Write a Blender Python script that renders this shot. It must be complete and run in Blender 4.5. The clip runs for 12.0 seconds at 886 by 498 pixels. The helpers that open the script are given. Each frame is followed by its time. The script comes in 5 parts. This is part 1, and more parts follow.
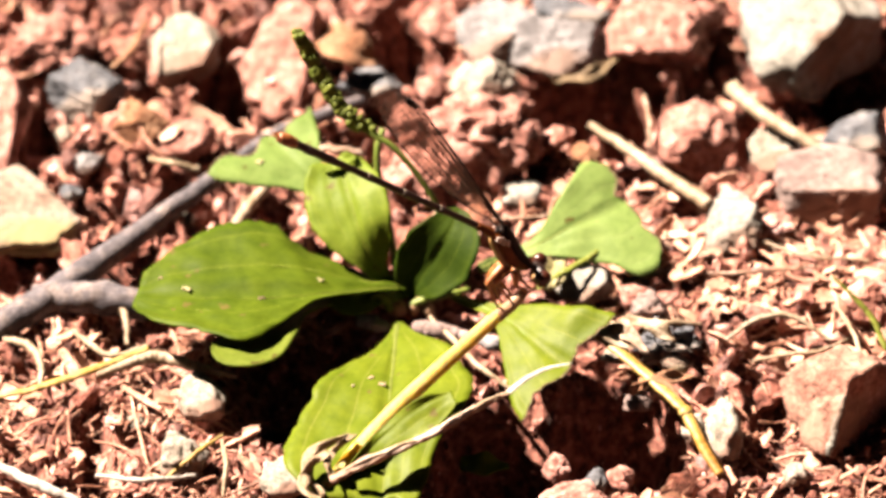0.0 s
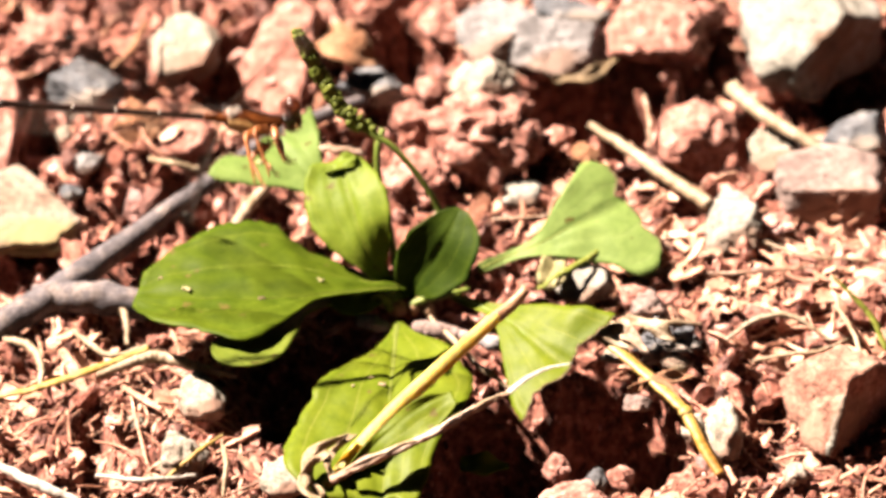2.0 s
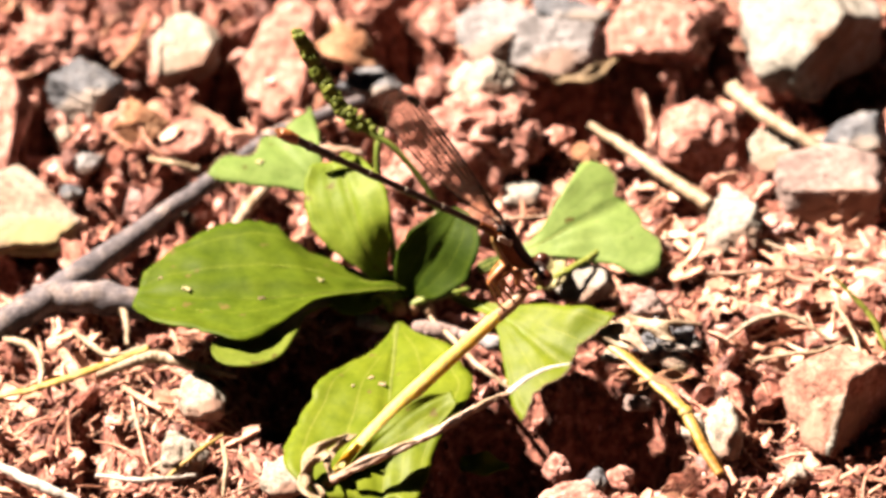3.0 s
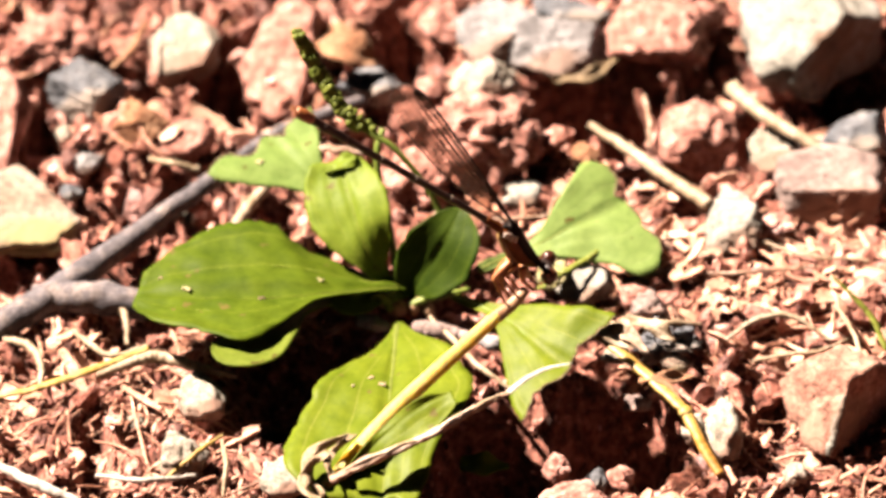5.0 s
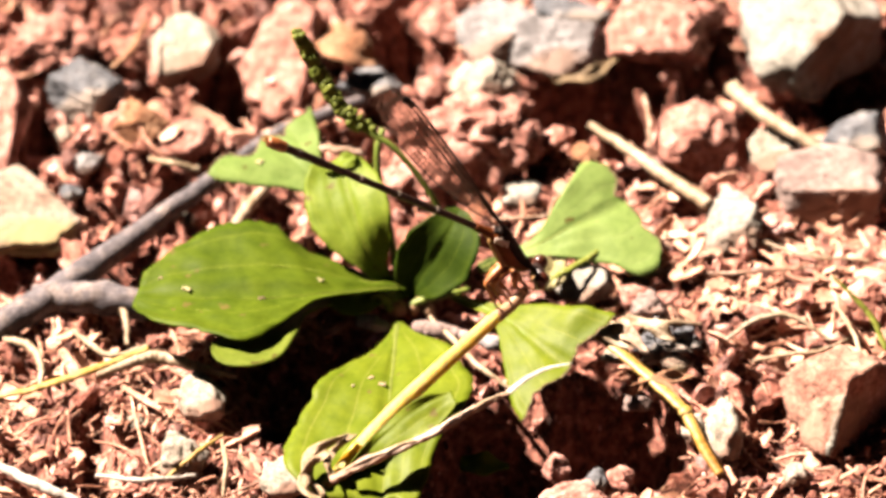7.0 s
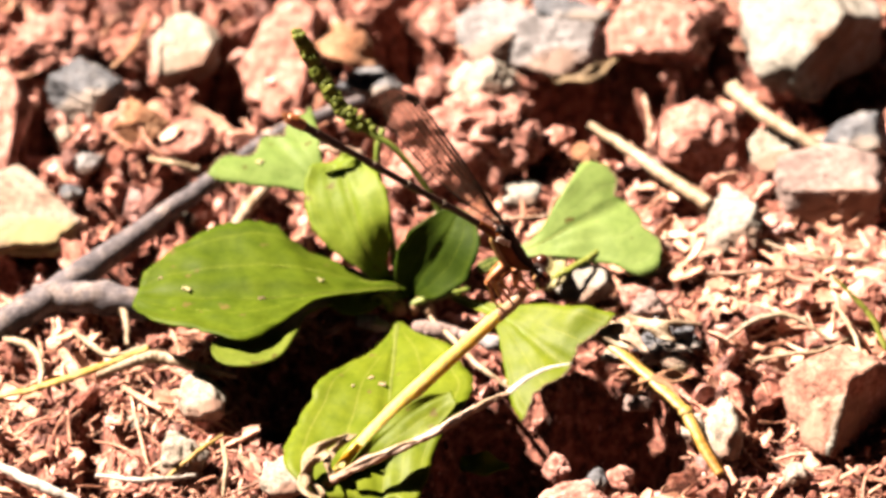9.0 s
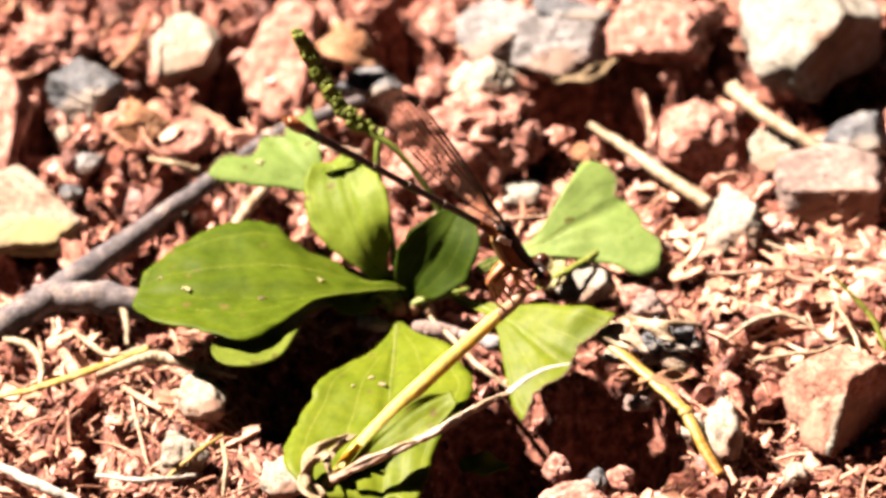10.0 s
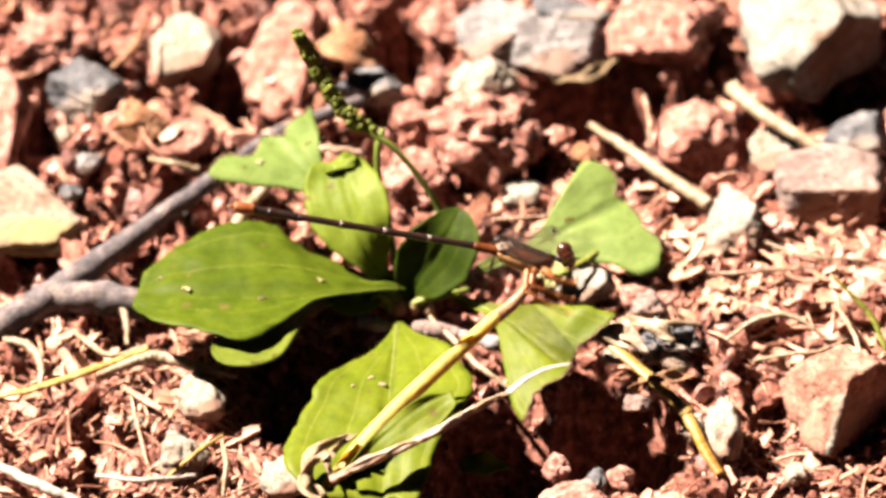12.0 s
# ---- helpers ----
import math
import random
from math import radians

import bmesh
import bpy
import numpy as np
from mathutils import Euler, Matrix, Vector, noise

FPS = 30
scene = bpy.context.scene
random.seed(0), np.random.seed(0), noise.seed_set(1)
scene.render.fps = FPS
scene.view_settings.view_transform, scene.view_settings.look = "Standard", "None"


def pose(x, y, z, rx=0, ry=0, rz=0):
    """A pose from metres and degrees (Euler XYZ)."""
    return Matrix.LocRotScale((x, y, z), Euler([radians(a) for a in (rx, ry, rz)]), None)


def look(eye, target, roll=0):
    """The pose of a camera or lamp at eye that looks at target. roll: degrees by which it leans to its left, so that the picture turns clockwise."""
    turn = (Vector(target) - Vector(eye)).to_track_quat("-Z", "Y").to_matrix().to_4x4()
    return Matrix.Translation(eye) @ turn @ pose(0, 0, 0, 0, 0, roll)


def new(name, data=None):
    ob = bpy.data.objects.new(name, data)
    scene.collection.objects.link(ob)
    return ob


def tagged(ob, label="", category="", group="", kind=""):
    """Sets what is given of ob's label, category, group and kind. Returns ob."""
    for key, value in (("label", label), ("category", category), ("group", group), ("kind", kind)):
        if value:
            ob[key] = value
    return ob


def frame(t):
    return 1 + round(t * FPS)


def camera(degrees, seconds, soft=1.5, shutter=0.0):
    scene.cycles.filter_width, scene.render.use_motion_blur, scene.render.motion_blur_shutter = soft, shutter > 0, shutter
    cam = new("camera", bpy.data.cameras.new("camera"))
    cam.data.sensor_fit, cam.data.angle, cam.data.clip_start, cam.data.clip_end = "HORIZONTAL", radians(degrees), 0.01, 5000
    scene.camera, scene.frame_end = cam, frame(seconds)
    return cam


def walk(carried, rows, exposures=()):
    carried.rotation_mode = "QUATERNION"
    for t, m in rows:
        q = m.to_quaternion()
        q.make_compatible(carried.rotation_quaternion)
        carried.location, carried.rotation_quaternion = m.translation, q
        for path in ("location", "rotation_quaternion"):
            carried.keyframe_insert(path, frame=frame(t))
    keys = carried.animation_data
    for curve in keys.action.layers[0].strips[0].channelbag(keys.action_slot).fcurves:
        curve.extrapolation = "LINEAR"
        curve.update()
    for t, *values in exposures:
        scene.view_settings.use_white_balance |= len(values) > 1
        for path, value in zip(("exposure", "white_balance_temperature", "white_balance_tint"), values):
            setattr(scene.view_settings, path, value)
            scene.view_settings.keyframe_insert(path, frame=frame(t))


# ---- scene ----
MM = 0.001
cam = camera(6.283, 12.0, soft=3.3, shutter=0.25)
EYE, AIM = (0.0, -0.76604, 0.64279), (0.0, 0.0, 0.0)
walk(cam, [(0.0, look(EYE, AIM)), (12.0, look(EYE, AIM))], exposures=[(0.0, 3.44), (12.0, 3.44)])
cam.data.dof.use_dof = True
cam.data.dof.focus_distance = 0.961
cam.data.dof.aperture_fstop = 24.0

# ---- light ----
SUN_EL, SUN_AZ = 51.0, 155.0  # azimuth counter-clockwise from +x
world = bpy.data.worlds.new("sky")
scene.world = world
world.use_nodes = True
wn = world.node_tree
sky = wn.nodes.new("ShaderNodeTexSky")
sky.sky_type, sky.sun_disc = "NISHITA", False
sky.sun_elevation, sky.sun_rotation = radians(SUN_EL), radians(90 - SUN_AZ)
wn.links.new(sky.outputs[0], wn.nodes["Background"].inputs[0])
wn.nodes["Background"].inputs[1].default_value = 0.0004
sun = new("sun", bpy.data.lights.new("sun", "SUN"))
sun.data.energy, sun.data.angle, sun.data.color = 5.0, radians(0.6), (1.0, 0.825, 0.69)
sdir = Vector((math.cos(radians(SUN_EL)) * math.cos(radians(SUN_AZ)), math.cos(radians(SUN_EL)) * math.sin(radians(SUN_AZ)), math.sin(radians(SUN_EL))))
sun.matrix_world = look(sdir * 2, (0, 0, 0))


# ---- materials ----
def nodes_of(name):
    m = bpy.data.materials.new(name)
    m.use_nodes = True
    nt = m.node_tree
    return m, nt, nt.nodes["Principled BSDF"], nt.nodes["Material Output"]


def node(nt, kind, **values):
    n = nt.nodes.new("ShaderNode" + kind)
    for key, value in values.items():
        n.inputs[key].default_value = value
    return n


def ramp(nt, source, stops):
    r = nt.nodes.new("ShaderNodeValToRGB")
    e = r.color_ramp.elements
    while len(e) < len(stops):
        e.new(0.5)
    for el, (p, c) in zip(e, stops):
        el.position, el.color = p, (*c, 1)
    nt.links.new(source, r.inputs[0])
    return r.outputs[0]


def mixed(nt, fac, a, b, mode="MIX"):
    m = nt.nodes.new("ShaderNodeMix")
    m.data_type, m.blend_type = "RGBA", mode
    for socket, v in ((m.inputs["Factor"], fac), (m.inputs["A"], a), (m.inputs["B"], b)):
        if isinstance(v, (int, float)):
            socket.default_value = v
        elif isinstance(v, tuple):
            socket.default_value = (*v, 1)
        else:
            nt.links.new(v, socket)
    return m.outputs["Result"]


def earthy(name, dark, mid, light, scale=300, rough=0.9, bump=0.6, vary=0.0, island=False, spots=None, spec=0.25, speckle=0.6):
    """Grain at two scales, blotches, relief; vary: shift from piece to piece."""
    m, nt, p, out = nodes_of(name)
    tc = nt.nodes.new("ShaderNodeTexCoord").outputs["Object"]
    big = node(nt, "TexNoise", Scale=scale, Detail=6.0, Roughness=0.65)
    fine = node(nt, "TexNoise", Scale=scale * 7, Detail=4.0, Roughness=0.7)
    nt.links.new(tc, big.inputs["Vector"])
    nt.links.new(tc, fine.inputs["Vector"])
    col = ramp(nt, big.outputs["Fac"], [(0.35, dark), (0.5, mid), (0.63, light)])
    col = mixed(nt, speckle, col, ramp(nt, fine.outputs["Fac"], [(0.36, (0.28, 0.25, 0.25)), (0.5, (1, 1, 1)), (0.64, (1.4, 1.44, 1.48))]), "MULTIPLY")
    if spots:
        vo = node(nt, "TexNoise", Scale=scale * 0.45, Detail=3.0)
        nt.links.new(tc, vo.inputs["Vector"])
        f = ramp(nt, vo.outputs["Fac"], [(0.52, (0, 0, 0)), (0.6, (1, 1, 1))])
        col = mixed(nt, f, col, spots)
    if vary:
        rnd = nt.nodes.new("ShaderNodeNewGeometry").outputs["Random Per Island"] if island else nt.nodes.new("ShaderNodeObjectInfo").outputs["Random"]
        col = mixed(nt, vary, col, ramp(nt, rnd, [(0.0, (0.28, 0.24, 0.22)), (0.07, (0.5, 0.6, 0.72)), (0.16, (0.75, 0.66, 0.62)), (0.45, (1.05, 1.0, 1.0)), (0.75, (1.35, 1.48, 1.55)), (0.9, (1.5, 1.75, 1.95)), (1.0, (1.6, 2.0, 2.3))]), "MULTIPLY")
    nt.links.new(col, p.inputs["Base Color"])
    p.inputs["Roughness"].default_value = rough
    p.inputs["Specular IOR Level"].default_value = spec
    b1 = node(nt, "Bump", Strength=bump, Distance=0.0006)
    b2 = node(nt, "Bump", Strength=bump, Distance=0.00015)
    nt.links.new(big.outputs["Fac"], b1.inputs["Height"])
    nt.links.new(fine.outputs["Fac"], b2.inputs["Height"])
    nt.links.new(b1.outputs[0], b2.inputs["Normal"])
    nt.links.new(b2.outputs[0], p.inputs["Normal"])
    return m


def leafy(name, base, vein, dark, through_amount=0.45, rough=0.55, veins=2.5, spots=True):
    """Leaf blade: veins run along it (second layer of UV: across, along), patches, light passing through."""
    m, nt, p, out = nodes_of(name)
    uv = nt.nodes.new("ShaderNodeUVMap").outputs[0]
    sep = nt.nodes.new("ShaderNodeSeparateXYZ")
    nt.links.new(uv, sep.inputs[0])
    tc = nt.nodes.new("ShaderNodeTexCoord").outputs["Object"]
    mul = nt.nodes.new("ShaderNodeMath")
    mul.operation, mul.inputs[1].default_value = "MULTIPLY", veins
    nt.links.new(sep.outputs[0], mul.inputs[0])
    ping = nt.nodes.new("ShaderNodeMath")
    ping.operation, ping.inputs[1].default_value = "PINGPONG", 0.5
    nt.links.new(mul.outputs[0], ping.inputs[0])
    line = ramp(nt, ping.outputs[0], [(0.0, (0.5, 0.5, 0.5)), (0.06, (0, 0, 0))])
    patch = node(nt, "TexNoise", Scale=160.0, Detail=5.0, Roughness=0.6)
    nt.links.new(tc, patch.inputs["Vector"])
    col = mixed(nt, ramp(nt, patch.outputs["Fac"], [(0.35, (0, 0, 0)), (0.65, (1, 1, 1))]), dark, base)
    col = mixed(nt, line, col, vein)
    if spots:
        sp = node(nt, "TexNoise", Scale=420.0, Detail=2.0)
        nt.links.new(tc, sp.inputs["Vector"])
        col = mixed(nt, ramp(nt, sp.outputs["Fac"], [(0.69, (0, 0, 0)), (0.74, (1, 1, 1))]), col, (0.06, 0.05, 0.012))
    mott = node(nt, "TexNoise", Scale=900.0, Detail=4.0, Roughness=0.7)
    nt.links.new(tc, mott.inputs["Vector"])
    col = mixed(nt, 0.5, col, ramp(nt, mott.outputs["Fac"], [(0.32, (0.6, 0.66, 0.6)), (0.62, (1.1, 1.08, 1.1))]), "MULTIPLY")
    nt.links.new(col, p.inputs["Base Color"])
    p.inputs["Roughness"].default_value = rough
    p.inputs["Specular IOR Level"].default_value = 0.06
    bump = node(nt, "Bump", Strength=0.12, Distance=0.0003)
    bump.invert = True
    nt.links.new(line, bump.inputs["Height"])
    b2 = node(nt, "Bump", Strength=0.35, Distance=0.0004)
    nt.links.new(patch.outputs["Fac"], b2.inputs["Height"])
    nt.links.new(bump.outputs[0], b2.inputs["Normal"])
    b3 = node(nt, "Bump", Strength=0.35, Distance=0.00012)
    nt.links.new(mott.outputs["Fac"], b3.inputs["Height"])
    nt.links.new(b2.outputs[0], b3.inputs["Normal"])
    nt.links.new(b3.outputs[0], p.inputs["Normal"])
    tr = nt.nodes.new("ShaderNodeBsdfTranslucent")
    nt.links.new(col, tr.inputs["Color"])
    mix = node(nt, "MixShader", Fac=through_amount)
    nt.links.new(p.outputs[0], mix.inputs[1])
    nt.links.new(tr.outputs[0], mix.inputs[2])
    nt.links.new(mix.outputs[0], out.inputs["Surface"])
    return m


def plain(name, col, rough=0.4, col2=None, scale=900, spec=0.5, coat=0.0):
    m, nt, p, out = nodes_of(name)
    tc = nt.nodes.new("ShaderNodeTexCoord").outputs["Object"]
    nz = node(nt, "TexNoise", Scale=float(scale), Detail=4.0)
    nt.links.new(tc, nz.inputs["Vector"])
    nt.links.new(ramp(nt, nz.outputs["Fac"], [(0.35, col), (0.65, col2 or tuple(c * 1.5 for c in col))]), p.inputs["Base Color"])
    p.inputs["Roughness"].default_value, p.inputs["Specular IOR Level"].default_value = rough, spec
    p.inputs["Coat Weight"].default_value = coat
    return m


def membrane(name):
    """Thin clear wing skin: mostly see-through, a little glow of light from behind and a faint gloss."""
    m, nt, p, out = nodes_of(name)
    p.inputs["Base Color"].default_value = (0.14, 0.07, 0.045, 1)
    p.inputs["Roughness"].default_value = 0.25
    thin = node(nt, "BsdfTranslucent", Color=(0.10, 0.045, 0.03, 1))
    skin = node(nt, "MixShader", Fac=0.35)
    clear = node(nt, "BsdfTransparent", Color=(0.985, 0.965, 0.95, 1))
    mix = node(nt, "MixShader", Fac=0.06)
    nt.links.new(thin.outputs[0], skin.inputs[1])
    nt.links.new(p.outputs[0], skin.inputs[2])
    nt.links.new(clear.outputs[0], mix.inputs[1])
    nt.links.new(skin.outputs[0], mix.inputs[2])
    nt.links.new(mix.outputs[0], out.inputs["Surface"])
    return m


SOIL = earthy("red_clay_soil", (0.0163, 0.0046, 0.0029), (0.0938, 0.0319, 0.0205), (0.2167, 0.0897, 0.0663), 560, bump=0.9)
CRUMB = earthy("clay_crumbs", (0.0367, 0.0104, 0.0062), (0.1714, 0.0643, 0.0437), (0.3060, 0.1561, 0.1260), 700, bump=0.9, vary=0.95, island=True)
LUMP = earthy("clay_lumps", (0.0345, 0.0097, 0.0058), (0.1607, 0.0603, 0.0410), (0.2856, 0.1457, 0.1176), 560, bump=0.9, vary=0.95)
CLOD = earthy("pink_clay", (0.0424, 0.0143, 0.0095), (0.1818, 0.0756, 0.0562), (0.2737, 0.1413, 0.1166), 560, bump=1.0, vary=0.3)
PALE = earthy("pale_limestone", (0.0734, 0.0545, 0.0397), (0.1382, 0.1215, 0.0969), (0.1728, 0.1593, 0.1410), 260, bump=0.7, spots=(0.1123, 0.0670, 0.0485))
CHALK = earthy("white_stone", (0.0793, 0.0734, 0.0611), (0.1163, 0.1098, 0.0947), (0.1345, 0.1282, 0.1163), 200, bump=0.6, spots=(0.0823, 0.0551, 0.0398))
GREY = earthy("blue_grey_stone", (0.018, 0.0204, 0.024), (0.051, 0.0522, 0.057), (0.102, 0.099, 0.096), 200, bump=0.6, spots=(0.12, 0.099, 0.084))
ASH = earthy("pale_grey_stone", (0.0596, 0.0554, 0.0557), (0.1093, 0.1036, 0.1038), (0.1590, 0.1494, 0.1520), 170, bump=0.5, spots=(0.1192, 0.0820, 0.0659))
PINK = earthy("pinkish_stone", (0.082, 0.035, 0.023), (0.168, 0.083, 0.059), (0.205, 0.120, 0.090), 240, bump=0.9, spots=(0.14, 0.085, 0.06))
PINKGREY = earthy("pinkish_grey_stone", (0.0576, 0.0401, 0.0358), (0.0990, 0.0709, 0.0622), (0.1434, 0.1083, 0.1008), 150, bump=0.4, spots=(0.1500, 0.0825, 0.0612))
TAN = earthy("tan_stone", (0.0783, 0.0310, 0.0126), (0.1174, 0.0530, 0.0250), (0.1435, 0.0800, 0.0460), 320, bump=0.6)
CREAM = earthy("cream_slab", (0.0765, 0.0485, 0.0331), (0.1122, 0.079, 0.0587), (0.1275, 0.102, 0.0816), 130, bump=0.4, spots=(0.1122, 0.0867, 0.0408))
BARK = earthy("grey_twig_bark", (0.0208, 0.0187, 0.0215), (0.05, 0.044, 0.047), (0.105, 0.085, 0.078), 240, bump=0.6)
STRAW = earthy("bleached_straw", (0.1026, 0.0694, 0.0389), (0.1415, 0.104, 0.0653), (0.1658, 0.1336, 0.0955), 300, rough=0.6, bump=0.25)
LITTER = earthy("dry_fibres", (0.1275, 0.0540, 0.0320), (0.2295, 0.1090, 0.0690), (0.3213, 0.1862, 0.1300), 300, rough=0.7, bump=0.2, vary=0.6, island=True)
YELLOW = earthy("yellow_straw", (0.1244, 0.0709, 0.0117), (0.1627, 0.1066, 0.0235), (0.1775, 0.1362, 0.0530), 180, rough=0.5, bump=0.2)
ORANGE_STRAW = earthy("orange_straw", (0.120, 0.055, 0.007), (0.165, 0.085, 0.013), (0.180, 0.115, 0.030), 200, rough=0.5, bump=0.25)
DRYLEAF = earthy("dry_curled_blade", (0.0768, 0.042, 0.0246), (0.1668, 0.1044, 0.0696), (0.216, 0.174, 0.1392), 260, rough=0.6, bump=0.3)
WHITE_DRY = earthy("bleached_blade_tip", (0.1392, 0.1224, 0.1003), (0.1838, 0.167, 0.145), (0.2059, 0.1949, 0.1728), 400, rough=0.6, bump=0.2)
SCRAP = earthy("pale_yellow_scrap", (0.1, 0.085, 0.035), (0.15, 0.135, 0.06), (0.175, 0.16, 0.09), 300, rough=0.6, bump=0.2)
STEM = earthy("yellowish_stem", (0.170, 0.140, 0.038), (0.205, 0.172, 0.052), (0.228, 0.204, 0.078), 140, rough=0.6, bump=0.12, spec=0.12, speckle=0.2)
for sap in (STEM.node_tree.nodes["Principled BSDF"].inputs,):
    sap["Subsurface Weight"].default_value, sap["Subsurface Scale"].default_value = 1.0, 0.0035
    sap["Subsurface Radius"].default_value = (1.0, 0.8, 0.35)
STEM_RED = earthy("reddish_stem_end", (0.1044, 0.0486, 0.0246), (0.1464, 0.0834, 0.042), (0.174, 0.1146, 0.0696), 260, rough=0.5, bump=0.15)
LEAF = leafy("plantain_leaf", (0.046, 0.066, 0.0036), (0.068, 0.086, 0.008), (0.026, 0.042, 0.002), through_amount=0.3)
LEAF_BRIGHT = leafy("plantain_leaf_bright", (0.084, 0.112, 0.011), (0.104, 0.124, 0.020), (0.064, 0.092, 0.007), through_amount=0.3, rough=0.5)
LEAF_FRESH = leafy("plantain_leaf_fresh", (0.066, 0.083, 0.0050), (0.098, 0.108, 0.018), (0.046, 0.064, 0.0034), through_amount=0.22, rough=0.5)
LEAF_PALE = leafy("plantain_leaf_pale", (0.104, 0.146, 0.040), (0.124, 0.160, 0.052), (0.084, 0.126, 0.030), through_amount=0.35, rough=0.5)
# Darker plantain green, with the cupped leaf's shade put into the colour.
LEAF_SHADED = leafy("plantain_leaf_shaded", (0.024, 0.040, 0.0026), (0.04, 0.054, 0.005), (0.010, 0.020, 0.0016), through_amount=0.2, spots=False)
LEAF_YELLOW = leafy("plantain_leaf_yellowing", (0.0946, 0.1204, 0.0174), (0.1264, 0.1404, 0.036), (0.0726, 0.0964, 0.0102))
# Dark olive that stands in for shade in the broad leaf's midrib groove.
LEAF_OLIVE = leafy("midrib_groove_shade", (0.026, 0.027, 0.003), (0.034, 0.034, 0.006), (0.018, 0.02, 0.002))
BROWN_EDGE = earthy("dry_brown_edge", (0.03, 0.018, 0.006), (0.07, 0.045, 0.02), (0.11, 0.08, 0.045), 500, rough=0.7)
TORN = earthy("torn_brown_edge", (0.0696, 0.042, 0.0174), (0.1392, 0.0972, 0.0558), (0.174, 0.1392, 0.0972), 500, rough=0.7)
STALK = plain("green_stalk", (0.046, 0.066, 0.008), 0.5, (0.080, 0.100, 0.017), 300, 0.2)
BUD = plain("green_flower_buds", (0.030, 0.042, 0.003), 0.6, (0.070, 0.082, 0.009), 900, 0.15)
BLADE = plain("thin_grass_blade", (0.055, 0.066, 0.006), 0.5, (0.080, 0.088, 0.012), 200, 0.2)
CHITIN = plain("dark_brown_chitin", (0.0040, 0.0018, 0.0013), 0.42, (0.0106, 0.0040, 0.0024), 500, 0.22)
CHITIN_RED = plain("red_brown_chitin", (0.032, 0.0075, 0.0012), 0.5, (0.066, 0.018, 0.003), 700, 0.1)
STRIPE = plain("dark_back_chitin", (0.0012, 0.0005, 0.0003), 0.6, (0.003, 0.0011, 0.0006), 600, 0.06)
BELLY = plain("yellow_brown_chitin", (0.085, 0.045, 0.014), 0.4, (0.14, 0.08, 0.03), 600, 0.3)
AMBER = plain("orange_tail_tip", (0.09, 0.026, 0.007), 0.4, (0.14, 0.05, 0.016), 700, 0.3)
RING = plain("pale_ring", (0.072, 0.057, 0.039), 0.4, (0.108, 0.09, 0.066), 700, 0.3)
DUST = plain("white_dusting", (0.16, 0.125, 0.1), 0.8, (0.26, 0.22, 0.19), 1500)
EYE_DARK = plain("dark_compound_eye", (0.012, 0.0026, 0.0012), 0.3, (0.026, 0.006, 0.0025), 300, 0.25)
EYE_RED = plain("red_brown_eye_underside", (0.04, 0.009, 0.003), 0.3, (0.06, 0.015, 0.005), 300, 0.25)
LEG = plain("amber_leg", (0.1115, 0.0345, 0.0081), 0.45, (0.2025, 0.0729, 0.0203), 800, 0.3)
VEIN = plain("dark_wing_vein", (0.0015, 0.0009, 0.0006), 0.5, (0.004, 0.002, 0.0012), 500, 0.2)
MEMBRANE = membrane("wing_membrane")


# ---- shaping helpers (millimetres) ----
def mesh_of(name, verts, faces, mats, uvs=None, slots=None, smooth=True):
    me = bpy.data.meshes.new(name)
    v = np.asarray(verts, dtype=np.float64) * MM
    me.from_pydata(v.tolist(), [], [tuple(int(i) for i in f) for f in faces])
    for m in mats if isinstance(mats, (list, tuple)) else [mats]:
        me.materials.append(m)
    me.polygons.foreach_set("use_smooth", [smooth] * len(me.polygons))
    if slots is not None:
        me.polygons.foreach_set("material_index", [int(s) for s in slots])
    if uvs is not None:
        layer = me.uv_layers.new(name="UVMap")
        idx = np.zeros(len(me.loops), dtype=np.int32)
        me.loops.foreach_get("vertex_index", idx)
        layer.data.foreach_set("uv", np.asarray(uvs, dtype=np.float32)[idx].ravel())
    me.update()
    return me


def thing(name, label, category, at=(0, 0, 0), group="", kind="", data=None):
    ob = new(name, data)
    ob.location = Vector(at) * MM
    return tagged(ob, label, category, group, kind)


def part(name, geo, material, parent, label="", at=(0, 0, 0), **more):
    ob = new(name, mesh_of(name, geo[0], geo[1], material, **more))
    ob.parent = parent
    ob.location = Vector(at) * MM
    if label:
        tagged(ob, label)
    return ob


def join(*geos):
    verts, faces, k = [], [], 0
    for v, f in geos:
        verts.append(np.asarray(v, dtype=float))
        faces += [tuple(i + k for i in q) for q in f]
        k += len(v)
    return np.concatenate(verts), faces


def spline(pts, n):
    """Smooth line through points, n + 1 samples."""
    p = np.asarray(pts, dtype=float)
    p = np.vstack([2 * p[0] - p[1], p, 2 * p[-1] - p[-2]])
    out = []
    for s in np.linspace(0, len(p) - 3 - 1e-9, n + 1):
        i, u = int(s), s - int(s)
        a, b, c, d = p[i:i + 4]
        out.append(0.5 * (2 * b + (c - a) * u + (2 * a - 5 * b + 4 * c - d) * u * u + (3 * b - a - 3 * c + d) * u ** 3))
    return np.array(out)


